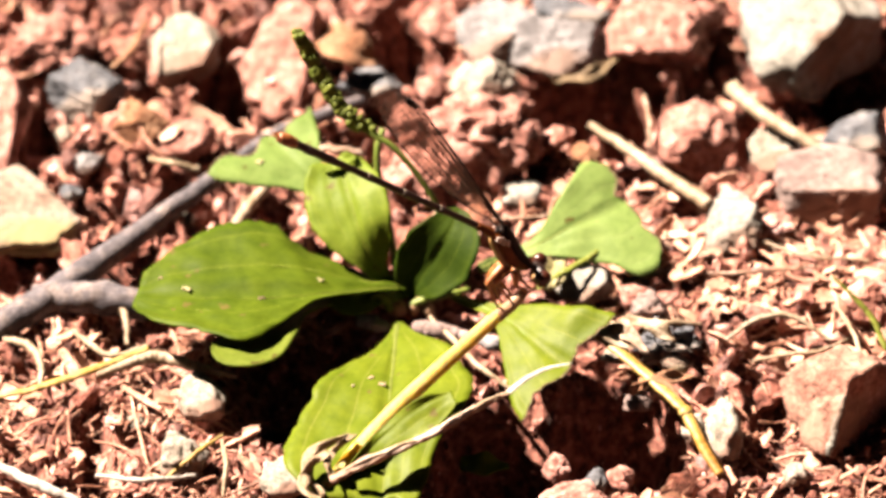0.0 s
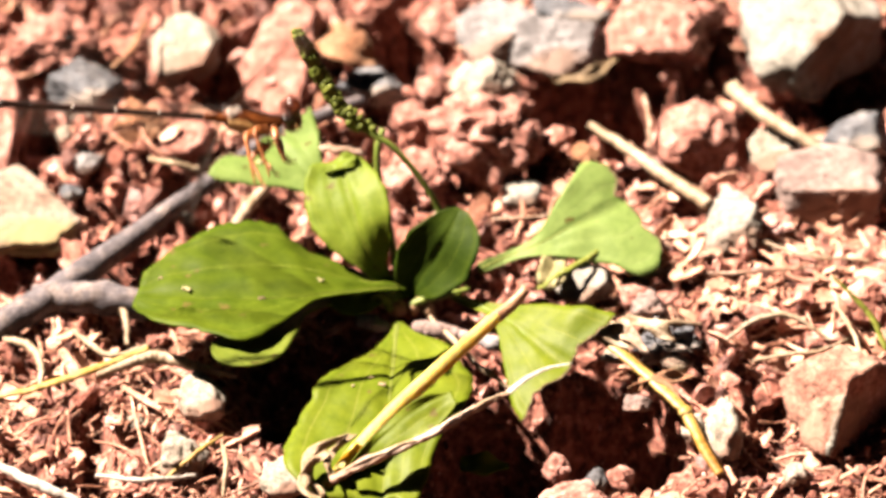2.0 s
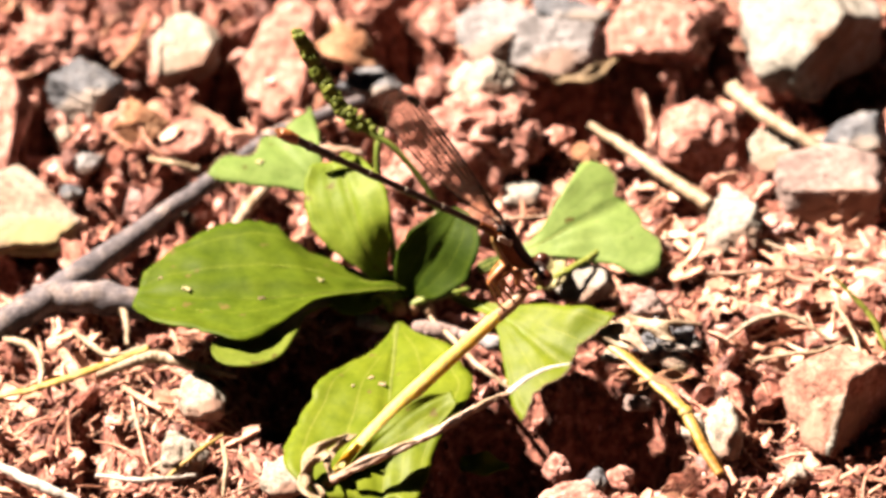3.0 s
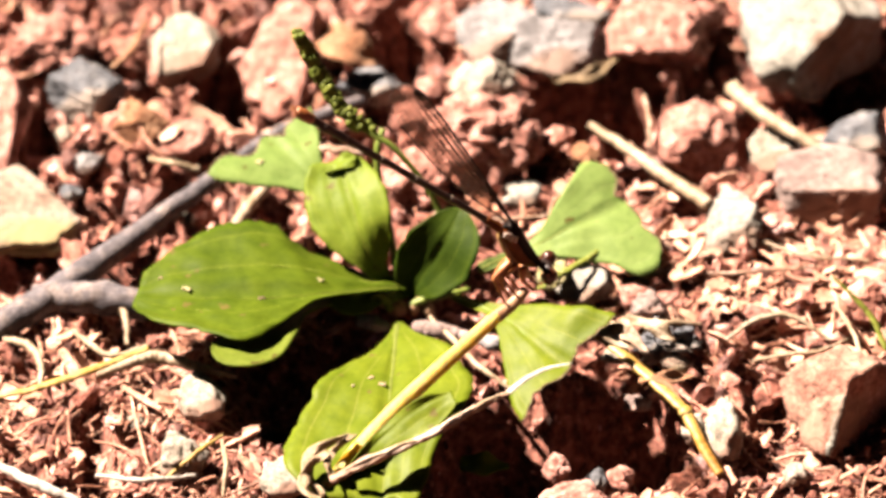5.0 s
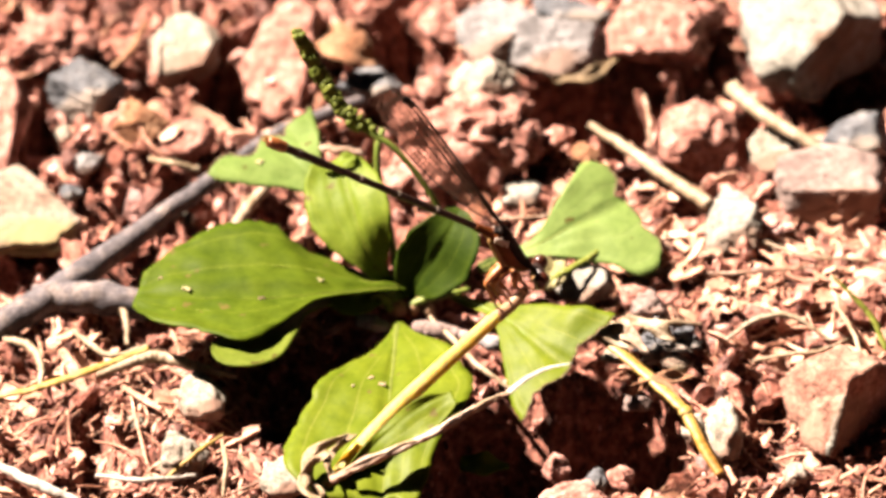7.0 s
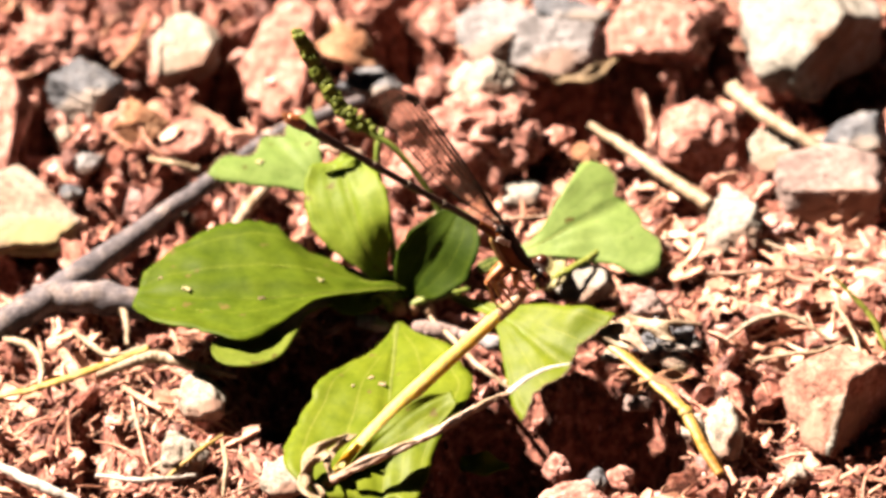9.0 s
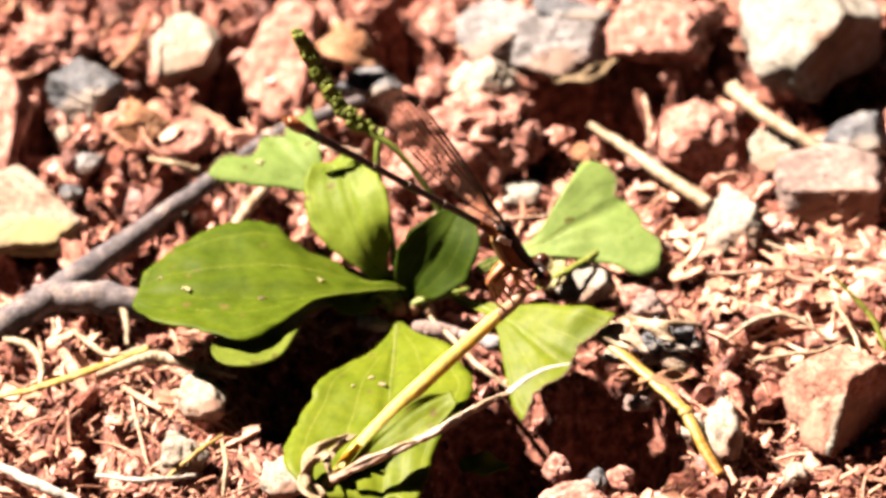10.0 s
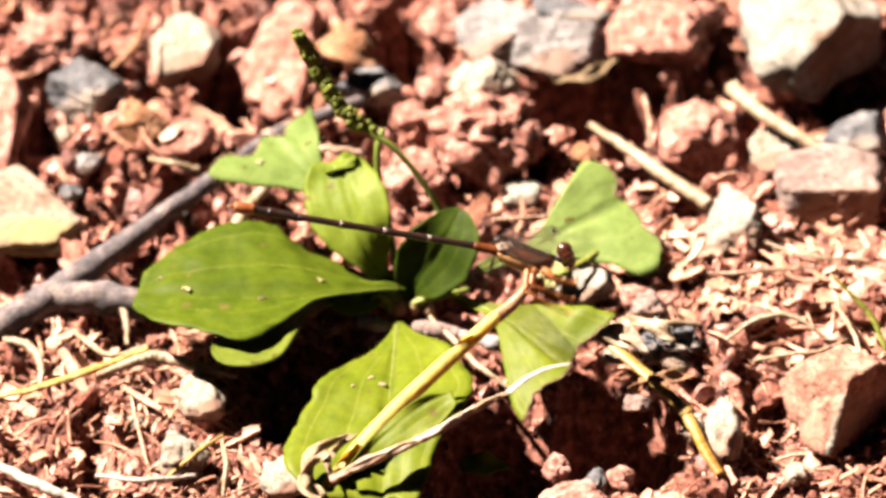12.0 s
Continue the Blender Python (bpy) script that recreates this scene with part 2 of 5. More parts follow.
def tube(pts, radii, sides=8, n=None, flat=1.0, rough=0.0, seed=0):
    """Closed tapering tube along a smooth line. radii: numbers spread along it."""
    n = n or max(6, 5 * (len(pts) - 1))
    line = spline(pts, n)
    rad = np.interp(np.linspace(0, 1, n + 1), np.linspace(0, 1, len(radii)), radii)
    tang = np.gradient(line, axis=0)
    tang /= np.linalg.norm(tang, axis=1)[:, None] + 1e-12
    ref = np.array([0, 0, 1.0]) if abs(tang[0][2]) < 0.9 else np.array([1.0, 0, 0])
    verts, faces = [], []
    a = np.linspace(0, 2 * np.pi, sides, endpoint=False)
    for i in range(n + 1):
        s = np.cross(tang[i], ref)
        s /= np.linalg.norm(s) + 1e-12
        u = np.cross(s, tang[i])
        ref = u
        r = [rad[i] * (1 + rough * 1.8 * noise.noise(Vector((i * 0.31, math.cos(t) * 1.3 + seed, math.sin(t) * 1.3)))) for t in a]
        verts += [line[i] + s * (np.cos(t) * q) + u * (np.sin(t) * q * flat) for t, q in zip(a, r)]
    for i in range(n):
        for j in range(sides):
            k = (j + 1) % sides
            faces.append((i * sides + j, i * sides + k, (i + 1) * sides + k, (i + 1) * sides + j))
    faces.append(tuple(range(sides))[::-1])
    faces.append(tuple(range(n * sides, (n + 1) * sides)))
    return np.array(verts), faces


ICO = {}


def ico(level):
    if level not in ICO:
        bm = bmesh.new()
        bmesh.ops.create_icosphere(bm, subdivisions=level, radius=1.0)
        ICO[level] = (np.array([v.co[:] for v in bm.verts]), [tuple(v.index for v in f.verts) for f in bm.faces])
        bm.free()
    return ICO[level]


def ellipsoid(c, r, level=3, turn=(0, 0, 0)):
    v, f = ico(level)
    m = np.array(Euler([radians(a) for a in turn]).to_matrix())
    return (v * np.asarray(r)) @ m.T + np.asarray(c), f


def rock(a, b, c, seed, angular=1.0, cuts=13, grain=0.05, level=4, planes=()):
    """Broken stone: a body cut by random planes, edges a little worn, surface rough. planes: cuts of its own (normal, distance)."""
    rng = np.random.RandomState(seed)
    v, f = ico(level)
    nrm = rng.normal(size=(cuts, 3))
    nrm /= np.linalg.norm(nrm, axis=1)[:, None]
    dist = rng.uniform(0.62, 1.0, cuts)
    if planes:
        own = np.array([q[:3] for q in planes], dtype=float)
        own /= np.linalg.norm(own, axis=1)[:, None]
        nrm, dist = np.vstack([nrm, own]), np.concatenate([np.maximum(dist, 0.85), [q[3] for q in planes]])
    k = v @ nrm.T
    r = np.where(k > 0.05, dist / np.maximum(k, 0.05), 9.0)
    p = 48.0
    rad = (np.sum(r ** -p, axis=1) + 1.25 ** -p) ** (-1 / p)
    rad = angular * rad + (1 - angular) * 0.92
    o = Vector(rng.uniform(0, 50, 3))
    bump = np.array([noise.fractal(Vector(q) * 2.0 + o, 0.8, 2.2, 6) for q in v])
    pits = np.array([abs(noise.noise(Vector(q) * 4.5 + o)) + 0.5 * abs(noise.noise(Vector(q) * 11 + o)) for q in v])
    rad = rad * (1 + grain * (1 + 2.0 * (1 - angular)) * (bump + 0.9 * (pits - 0.36)))
    w = v * rad[:, None]
    w = (w - (w.max(0) + w.min(0)) / 2) / ((w.max(0) - w.min(0)) / 2)
    return w * np.array([a, b, c]), f


def leaf_grid(pts, up, left, right, fold=12.0, curl=0.0, wave=0.4, jag=0.0, thick=0.22, seed=0, nv=44, nu=20, ribs=0.03, pucker=0.4, teeth=0.04):
    """Leaf blade along a smooth midrib; left/right: half-widths along it; fold: degrees each half rises; jag: ragged end."""
    rng = np.random.RandomState(seed)
    line = spline(pts, nv)
    tang = np.gradient(line, axis=0)
    tang /= np.linalg.norm(tang, axis=1)[:, None]
    ups = np.asarray(up, dtype=float)
    ups = np.tile(ups, (nv + 1, 1)) if ups.ndim == 1 else spline(ups, nv)
    t = np.linspace(0, 1, nv + 1)
    wl = np.interp(t, np.linspace(0, 1, len(left)), left)
    wr = np.interp(t, np.linspace(0, 1, len(right)), right)
    sm = np.array([0.25, 0.5, 0.25])
    for _ in range(3):
        wl[1:-1], wr[1:-1] = np.convolve(wl, sm, "valid"), np.convolve(wr, sm, "valid")
    verts, uvs = [], []
    us = np.linspace(-1, 1, nu + 1)
    rag = np.convolve(rng.uniform(-1, 1, nu + 3), [0.3, 0.4, 0.3], "valid") * jag
    o = rng.uniform(0, 9, 2)
    for i in range(nv + 1):
        side = np.cross(tang[i], ups[i])
        side /= np.linalg.norm(side)
        nr = np.cross(side, tang[i])
        for j, u in enumerate(us):
            w = wr[i] if u > 0 else wl[i]
            w *= 1 + 0.05 * noise.noise(Vector((t[i] * 9 + o[0], 3.0 * np.sign(u), o[1]))) + teeth * abs(u) ** 8 * noise.noise(Vector((t[i] * 31 + o[1], 3.0 * np.sign(u), o[0])))
            phi = radians(fold + curl * abs(u))
            x, z = u * w * math.cos(phi), abs(u) * w * math.sin(phi)
            z += wave * abs(u) * (math.sin(t[i] * 11 + o[0] + 1.7 * np.sign(u)) + 0.6 * noise.noise(Vector((t[i] * 5, u * 2, o[1]))))
            z += ribs * w * abs(math.sin(math.pi * u / 0.36)) ** 0.7 * (1 - 0.6 * abs(u))
            z += pucker * noise.noise(Vector((line[i][0] * 0.33 + side[0] * x * 0.4, line[i][1] * 0.33 + side[1] * x * 0.4, o[0]))) * min(1.0, w / 3)
            z -= 0.035 * min(w, 9.0) * math.exp(-(u / 0.07) ** 2)
            p = line[i] + side * x + nr * z
            if jag:
                p = p + tang[i] * rag[j] * max(0.0, (t[i] - 0.6) / 0.4) ** 2
            verts.append((p, nr))
            uvs.append((u * 0.98, t[i]))
    n0 = len(verts)
    allv = [p + q * thick / 2 for p, q in verts] + [p - q * thick / 2 for p, q in verts]
    faces, c = [], nu + 1
    for i in range(nv):
        for j in range(nu):
            a = i * c + j
            faces.append((a, a + 1, a + c + 1, a + c))
            faces.append((n0 + a, n0 + a + c, n0 + a + c + 1, n0 + a + 1))
    rim = [j for j in range(c)] + [i * c + nu for i in range(1, nv + 1)] + [nv * c + j for j in range(nu - 1, -1, -1)] + [i * c for i in range(nv - 1, 0, -1)]
    for a, b in zip(rim, rim[1:] + rim[:1]):
        faces.append((b, a, n0 + a, n0 + b))
    return (np.array(allv), faces), uvs + uvs


# ---- ground ----
# hollows (and, below zero, mounds) in the soil: centre, half widths, depth
PITS = [(19.0, 29.0, 8.0, 7.0, 24.0), (28.7, 40.1, 9.2, 3.9, 10.0), (37.2, 21.8, 4.2, 5.7, 8.0), (-27.6, 34.0, 3.4, 5.5, 13.0), (-50.6, 26.1, 2.1, 6.0, 10.0), (-17.5, -24.0, 9.5, 9.6, 5.0), (22.0, -32.0, 7.6, 9.5, 18.0), (6.5, -37.0, 7.5, 9.6, 14.0), (39.5, -28.3, 3.1, 6.0, 6.0), (-42.4, 28.5, 4.0, 3.3, 6.0), (-35.8, -21.9, 2.7, 3.3, 4.0), (-42.4, -36.7, 1.7, 6.6, 5.0), (-3.9, 45.6, 3.9, 7.2, 10.0), (51.2, 34.6, 5.7, 7.2, 9.0), (-31.9, 10.0, 5.2, 3.9, 6.0), (-9.1, -39.3, 11.6, 10.8, 3.0), (34.8, -7.1, 10.4, 8.7, -3.5), (49.0, -9.5, 8.5, 10.2, -2.5), (-36.1, -30.3, 5.8, 5.4, -2.0), (8.5, 6.0, 12.0, 6.5, -2.5), (-49.3, 22.5, 2.5, 5.4, 8.0), (-27.2, 31.7, 3.2, 5.4, 10.0), (-5.5, 38.8, 5.4, 6.6, 10.0), (-53.5, -4.3, 2.3, 3.0, 5.0), (-38.1, 4.5, 3.5, 3.6, 4.0), (10.2, -38.0, 4.6, 7.2, 4.0), (-19.9, -28.2, 3.9, 6.0, 4.0)]


def lift(x, y):
    """Height of the soil at a place, in millimetres."""
    far = max(0.0, math.hypot(x, y) - 90) / 400
    h = 3.2 * noise.noise(Vector((x / 13 + 3.1, y / 13, 0.0))) + 3.0 * noise.noise(Vector((x / 6.0, y / 6.0, 5.0)))
    h += 1.9 * noise.noise(Vector((x / 2.8, y / 2.8, 9.0))) + 0.7 * noise.noise(Vector((x / 1.2, y / 1.2, 2.0)))
    # crevices between the clods, deeper in the loose rubble
    loose = 1.0 if y > 4 else 0.2
    h -= 4.5 * loose * max(0.0, 1 - abs(noise.noise(Vector((x / 9 + 7.0, y / 7, 3.0)))) / 0.11)
    h -= 2.6 * loose * max(0.0, 1 - abs(noise.noise(Vector((x / 4.4, y / 3.6 + 2.0, 6.0)))) / 0.13)
    # relief flattened in patches so that more of the soil is sunlit
    for px, py, rx, ry in ((40.0, -7.0, 22.0, 10.0), (8.0, 5.0, 13.0, 8.0), (-33.0, -30.0, 15.0, 12.0), (45.0, -38.0, 14.0, 12.0)):
        h *= 1 - 0.6 * math.exp(-(((x - px) / rx) ** 2 + ((y - py) / ry) ** 2) ** 2)
    for px, py, rx, ry, deep in PITS:
        q = ((x - px) / rx) ** 2 + ((y - py) / ry) ** 2
        if q < 6:
            h -= deep * math.exp(-q * q)
    return h - 1.2 + 6 * far / (1 + far) * noise.noise(Vector((x / 160, y / 160, 1.0)))


def graded(lo, hi, step, reach):
    near = np.arange(lo, hi + step / 2, step)
    out = np.geomspace(step * 2, reach, 34)
    return np.concatenate([(lo - np.cumsum(out))[::-1], near, hi + np.cumsum(out)])


gx, gy = graded(-62, 62, 0.45, 12000), graded(-58, 66, 0.45, 12000)
gv = [(x, y, lift(x, y)) for y in gy for x in gx]
nx = len(gx)
gf = [(j * nx + i, j * nx + i + 1, (j + 1) * nx + i + 1, (j + 1) * nx + i) for j in range(len(gy) - 1) for i in range(nx - 1)]
ground = tagged(new("ground", mesh_of("ground", gv, gf, SOIL)), "dry reddish clay soil, crumbly and stony", "ground", kind="structure")


# ---- stones ----
def stone(name, label, category, x, y, z, a, b, c, material, seed, turn=0.0, tilt=0.0, angular=1.0, cuts=13, grain=0.085, group="", lean=0.0, planes=()):
    geo = rock(a, b, c, seed, angular, cuts, grain, 5 if a > 3.5 else 4, planes=planes)
    ob = thing(name, label, category, (x, y, z), group, data=mesh_of(name, geo[0], geo[1], material))
    ob.rotation_euler = (radians(tilt), radians(lean), radians(turn))
    return ob


def strewn(count, seed):
    """Clay lumps that lie in the soil, each a piece of its own on one of a few shared shapes."""
    rng = np.random.RandomState(seed)
    shapes = []
    for q in range(24):
        g = rock(1, 1, 1, seed + q, 1.0, 6, 0.34, 3)
        shapes.append(mesh_of("lump", g[0], g[1], LUMP, smooth=False))
    for _ in range(count):
        x, y = rng.uniform(-62, 62), rng.uniform(-50, 62)
        s = 1.2 * (4.2 / 1.2) ** (rng.rand() ** 1.7)
        if ((x + 4) / 30) ** 2 + ((y + 20) / 24) ** 2 < 1 or y < -30:
            s = rng.uniform(0.9, 1.5)
        h = lift(x, y)
        if h < -5:
            continue
        if math.hypot(x - 27, y + 19.5) < 6 or math.hypot(x + 51, y + 4.5) < 5:
            rng.randint(len(shapes)), rng.uniform(0, 1, 6)
            continue
        ob = new("lump", shapes[rng.randint(len(shapes))])
        ob.parent = ground
        ob.location = (x * MM, y * MM, (h + 0.2 * s) * MM)
        ob.rotation_euler = (rng.normal(0, 0.5), rng.normal(0, 0.5), rng.uniform(0, 6.28))
        ob.scale = np.array([rng.uniform(0.8, 1.5), rng.uniform(0.5, 1.0), rng.uniform(0.3, 0.75)]) * s


G1 = "stones on the soil"
stone("boulder", "large white angular stone with a brown shaded side", "stone", 46.4, 38.1, 3.8, 9.8, 10.9, 7.6, CHALK, 3, planes=((-0.3, -0.4, 0.87, 0.62), (0.6, -0.75, 0.0, 0.5), (0.55, 0.35, 0.75, 0.62)), group=G1)
stone("rock", "cream-white angular stone half sunk in clay", "stone", -32.9, 37.3, 1.6, 4.6, 5.4, 3.8, PALE, 6, planes=((-0.1, -0.55, 0.83, 0.42), (0.85, -0.5, 0.1, 0.72), (-0.9, -0.1, 0.3, 0.7), (0.2, -0.95, -0.25, 0.62)), group=G1)
stone("rock", "whitish grey broken stone piece", "stone", 6.7, 40.8, 1.7, 6.2, 4.9, 3.5, ASH, 8, grain=0.12, planes=((-0.3, -0.5, 0.8, 0.5), (0.5, -0.8, 0.3, 0.6)), group=G1)
stone("rock", "pale grey stone beside dark slate", "stone", 14.2, 38.2, 1.8, 7.1, 5.1, 3.6, ASH, 12, grain=0.12, planes=((0.1, -0.6, 0.8, 0.45), (-0.7, -0.6, 0.4, 0.6)), group=G1)
stone("slate", "dark grey chip of slate", "stone", 16.5, 46.0, 1.2, 5.1, 3.3, 2.3, GREY, 15, group=G1)
stone("slab", "pink clay slab with a flat face", "clod", 27.5, 39.9, 3.0, 7.0, 6.4, 3.8, CLOD, 17, grain=0.2, planes=((-0.12, -0.5, 0.86, 0.5), (0.0, -0.95, -0.4, 0.5), (0.9, -0.2, 0.3, 0.75)), group=G1)
stone("slab", "smooth pink clay slab leaning in the soil", "clod", -20.2, 35.0, 1.6, 5.6, 9.4, 5.4, CLOD, 21, turn=-14, planes=((-0.2, -0.6, 0.77, 0.30), (0.9, 0.1, 0.3, 0.8)), group=G1)
stone("rock", "blue-grey stone with pinkish dust", "stone", -45.1, 29.0, 1.7, 5.1, 4.8, 3.4, GREY, 25, group=G1)
stone("rock", "pink clay stone with a straight edge", "clod", -55.0, 21.5, 2.7, 3.4, 7.7, 5.4, CLOD, 28, planes=((-0.35, -0.6, 0.72, 0.55),), group=G1)
stone("slab", "cream and yellowish flat stone", "stone", -51.9, 4.8, 1.3, 8.1, 7.4, 2.2, CREAM, 31, planes=((0, -0.15, 1, 0.35), (0.75, 0.6, 0.2, 0.6), (0.8, -0.6, 0.1, 0.75), (0, -1, 0.1, 0.7)), group=G1)
stone("clod", "cream crust on a pink clay clod", "clod", 5.3, 30.9, 1.5, 4.7, 4.4, 3.1, PALE, 34, angular=0.5, group=G1)
stone("clod", "large crumbly pale pink clay clod with holes", "clod", 4.7, 15.3, 4.5, 8.1, 6.5, 6.5, CLOD, 344, angular=0.65, grain=0.15, group=G1)
stone("clod", "pink and grey clay clod", "clod", 31.2, 19.0, 1.9, 6.0, 5.4, 4.4, CLOD, 41, angular=0.75, grain=0.1, group=G1)
stone("rock", "small cream stone beside a straw", "stone", 41.6, 18.1, 1.2, 3.6, 3.5, 2.4, PALE, 42, group=G1)
stone("rock", "long pinkish grey stone with a flat top", "stone", 48.3, 9.6, 1.8, 7.4, 5.1, 3.6, PINKGREY, 45, planes=((0, -0.1, 1, 0.55), (0.05, -1, 0.25, 0.6), (-1, 0, 0, 0.8), (1, -0.2, 0, 0.8)), group=G1)
stone("rock", "white stone at a straw end", "stone", 36.0, 1.2, 2.2, 3.6, 5.2, 4.2, CHALK, 51, angular=0.8, planes=((-0.55, -0.25, 0.8, 0.5), (-0.3, -0.85, 0.4, 0.7)), group=G1)
stone("pebble", "small white pebble on soil", "stone", 9.9, 9.1, 0.9, 2.6, 2.5, 1.8, CHALK, 51, angular=0.8, group=G1)
stone("rock", "whitish stone under a grass blade", "stone", 17.2, -9.0, 1.6, 3.9, 3.8, 2.8, CHALK, 54, planes=((-0.35, -0.35, 0.87, 0.45),), group=G1)
veined = stone("rock", "pinkish stone with one dark brown face", "stone", 47.5, -31.6, 2.9, 7.0, 7.6, 6.2, PINK, 57, grain=0.1, planes=((-0.66, -0.58, 0.48, 0.5), (0.74, -0.66, 0.12, 0.46), (0.0, 0.25, 0.97, 0.68)), group=G1)
skin = np.array([v.co for v in veined.data.vertices]) / MM
edge = []
for level in np.linspace(4.6, -2.2, 9):
    near = skin[np.abs(skin[:, 2] - level) < 0.45]
    edge.append(near[np.argmin(near[:, 1] + 0.15 * np.abs(near[:, 0]))] + np.array([-0.05, -0.25, 0.15]))
part("white_vein", tube(edge, [0.25, 0.5, 0.45, 0.6, 0.4, 0.55, 0.3], 8, 30, flat=0.6, rough=0.3, seed=5), CHALK, veined, "white mineral vein")
stone("pebble", "white pebble beside the leaf shadow", "stone", -29.0, -29.9, 1.3, 2.9, 3.8, 2.6, PALE, 60, angular=0.7, group=G1)
stone("clod", "dark grey crumbly soil clod", "clod", 27.1, -18.9, 1.2, 4.7, 3.5, 2.4, GREY, 63, angular=0.5, grain=0.34, group=G1)
stone("clod", "cream crumbly clod beside straw", "clod", 33.5, -37.1, 1.9, 2.7, 5.4, 3.8, PALE, 66, angular=0.4, grain=0.1, group=G1)
stone("rock", "orange-tan chip of stone", "stone", -38.0, 22.0, 2.2, 4.0, 3.3, 2.6, TAN, 69, group=G1)
stone("rock", "pink rounded clay stone", "clod", -32.1, 20.3, 1.2, 3.7, 3.3, 2.3, CLOD, 72, angular=0.7, group=G1)
stone("rock", "orange-brown lump of dry clay", "clod", -13.1, 38.2, 1.4, 4.4, 4.1, 2.9, TAN, 75, angular=0.7, group=G1)
stone("rock", "dusty blue-grey angular stone", "stone", 51.9, 20.5, 1.2, 4.6, 3.6, 2.5, GREY, 78, group=G1)
stone("pebble", "cream-yellow pebble at the foot of the stem", "stone", -18.9, -44.5, 1.1, 3.1, 3.3, 2.3, PALE, 81, angular=0.6, group=G1)
stone("clod", "small pink clay lump on soil", "clod", 15.9, -48.6, 1.1, 4.6, 3.1, 2.2, CLOD, 84, angular=0.5, group=G1)
stone("clod", "small pink clay lump on soil", "clod", 0.1, 42.9, 1.3, 3.5, 3.8, 2.6, CLOD, 87, angular=0.5, group=G1)
stone("clod", "brown crumbly clod of clay", "clod", -49.8, 39.1, 1.8, 6.5, 5.2, 3.7, CLOD, 90, angular=0.5, grain=0.2, group=G1)
stone("clod", "pale pink clay lump on soil", "clod", -3.4, 11.0, 1.9, 4.5, 5.4, 3.8, CLOD, 93, angular=0.5, grain=0.1, group=G1)
stone("clod", "small pink clay lump on soil", "clod", 25.7, -10.4, 1.1, 4.9, 3.1, 2.2, CLOD, 96, angular=0.5, grain=0.1, group=G1)
stone("pebble", "small pink pebble on soil", "stone", -39.1, -1.3, 0.6, 1.7, 1.6, 1.1, CLOD, 99, angular=0.5, group=G1)
stone("rock", "dark grey stone under the flower spike", "stone", -9.4, 30.1, 1.2, 4.4, 3.6, 2.5, GREY, 102, group=G1)


for label, x, y, z, a, b, c, material, k in (
    ("orange-tan lump at a straw end", 17.9, 15.6, 1.6, 1.9, 2.4, 2.0, TAN, 217),
    ("pale pink flake of clay by the straw", 21.2, -22.6, 2.0, 2.0, 1.5, 0.9, PALE, 220),
    ("pinkish flake of clay by the straw", 25.0, -29.1, 2.0, 2.4, 1.4, 1.0, CLOD, 221),
    ("pale pink flake of clay by the straw", 23.5, -31.4, 2.0, 1.8, 1.3, 0.9, PINKGREY, 222),
    ("cream flake of clay on the soil", 28.5, -23.9, 2.0, 1.9, 1.5, 1.1, CREAM, 223),
    ("pinkish lump of clay on the soil", 37.7, -15.4, 2.0, 2.6, 2.0, 1.4, CLOD, 224),
    ("pale lump of clay among fibres", 25.3, -13.3, 2.0, 2.4, 2.2, 1.6, PINKGREY, 225),
    ("pinkish lump of clay on the soil", 44.3, -5.8, 2.0, 2.3, 1.9, 1.3, CLOD, 226),
    ("small cream pebble between clods", -47.9, 21.6, 0.5, 1.3, 1.5, 1.1, PALE, 201),
    ("tiny white pebble in shade", -31.7, 5.1, 0.4, 1.0, 1.2, 0.8, CHALK, 202),
    ("small pale grey pebble on soil", -44.5, 15.9, 0.6, 2.0, 1.8, 1.3, ASH, 203),
    ("rounded pink lump of clay", -4.1, 24.8, 0.9, 2.7, 2.5, 1.8, CLOD, 204),
    ("rounded pink lump of clay", 10.4, 19.8, 1.0, 2.3, 2.8, 1.9, CLOD, 205),
    ("pale chip among dry fibres", 25.9, -8.7, 0.6, 1.9, 1.6, 1.1, PALE, 206),
    ("small pale pebble on soil", 42.4, -42.7, 0.7, 1.5, 1.9, 1.3, PALE, 207),
    ("crumbly cream lump on soil", -30.9, -40.0, 1.3, 3.0, 3.8, 2.6, PALE, 208),
    ("small cream pebble on soil", -36.9, -33.4, 0.5, 1.3, 1.5, 1.1, PALE, 209),
    ("small dark grey pebble", 18.2, -43.8, 0.6, 1.6, 1.8, 1.3, GREY, 210),
    ("small brown lump of clay", 21.3, -43.5, 0.8, 1.8, 2.2, 1.5, CLOD, 211),
    ("small brown lump of clay", 13.6, -41.3, 0.7, 1.8, 2.1, 1.5, CLOD, 212),
    ("small dark pebble in shade", -46.3, 10.5, 0.5, 1.6, 1.5, 1.1, GREY, 213),
    ("pale lump at a straw end", 30.2, -35.0, 0.8, 1.6, 2.3, 1.6, PALE, 214),
    ("pinkish lump of dry clay", 32.6, 45.2, 0.9, 3.9, 2.5, 1.8, CLOD, 216),
):
    stone("pebble", label, "stone", x, y, z, a, b, c, material, k, angular=0.75, grain=0.12, group=G1)


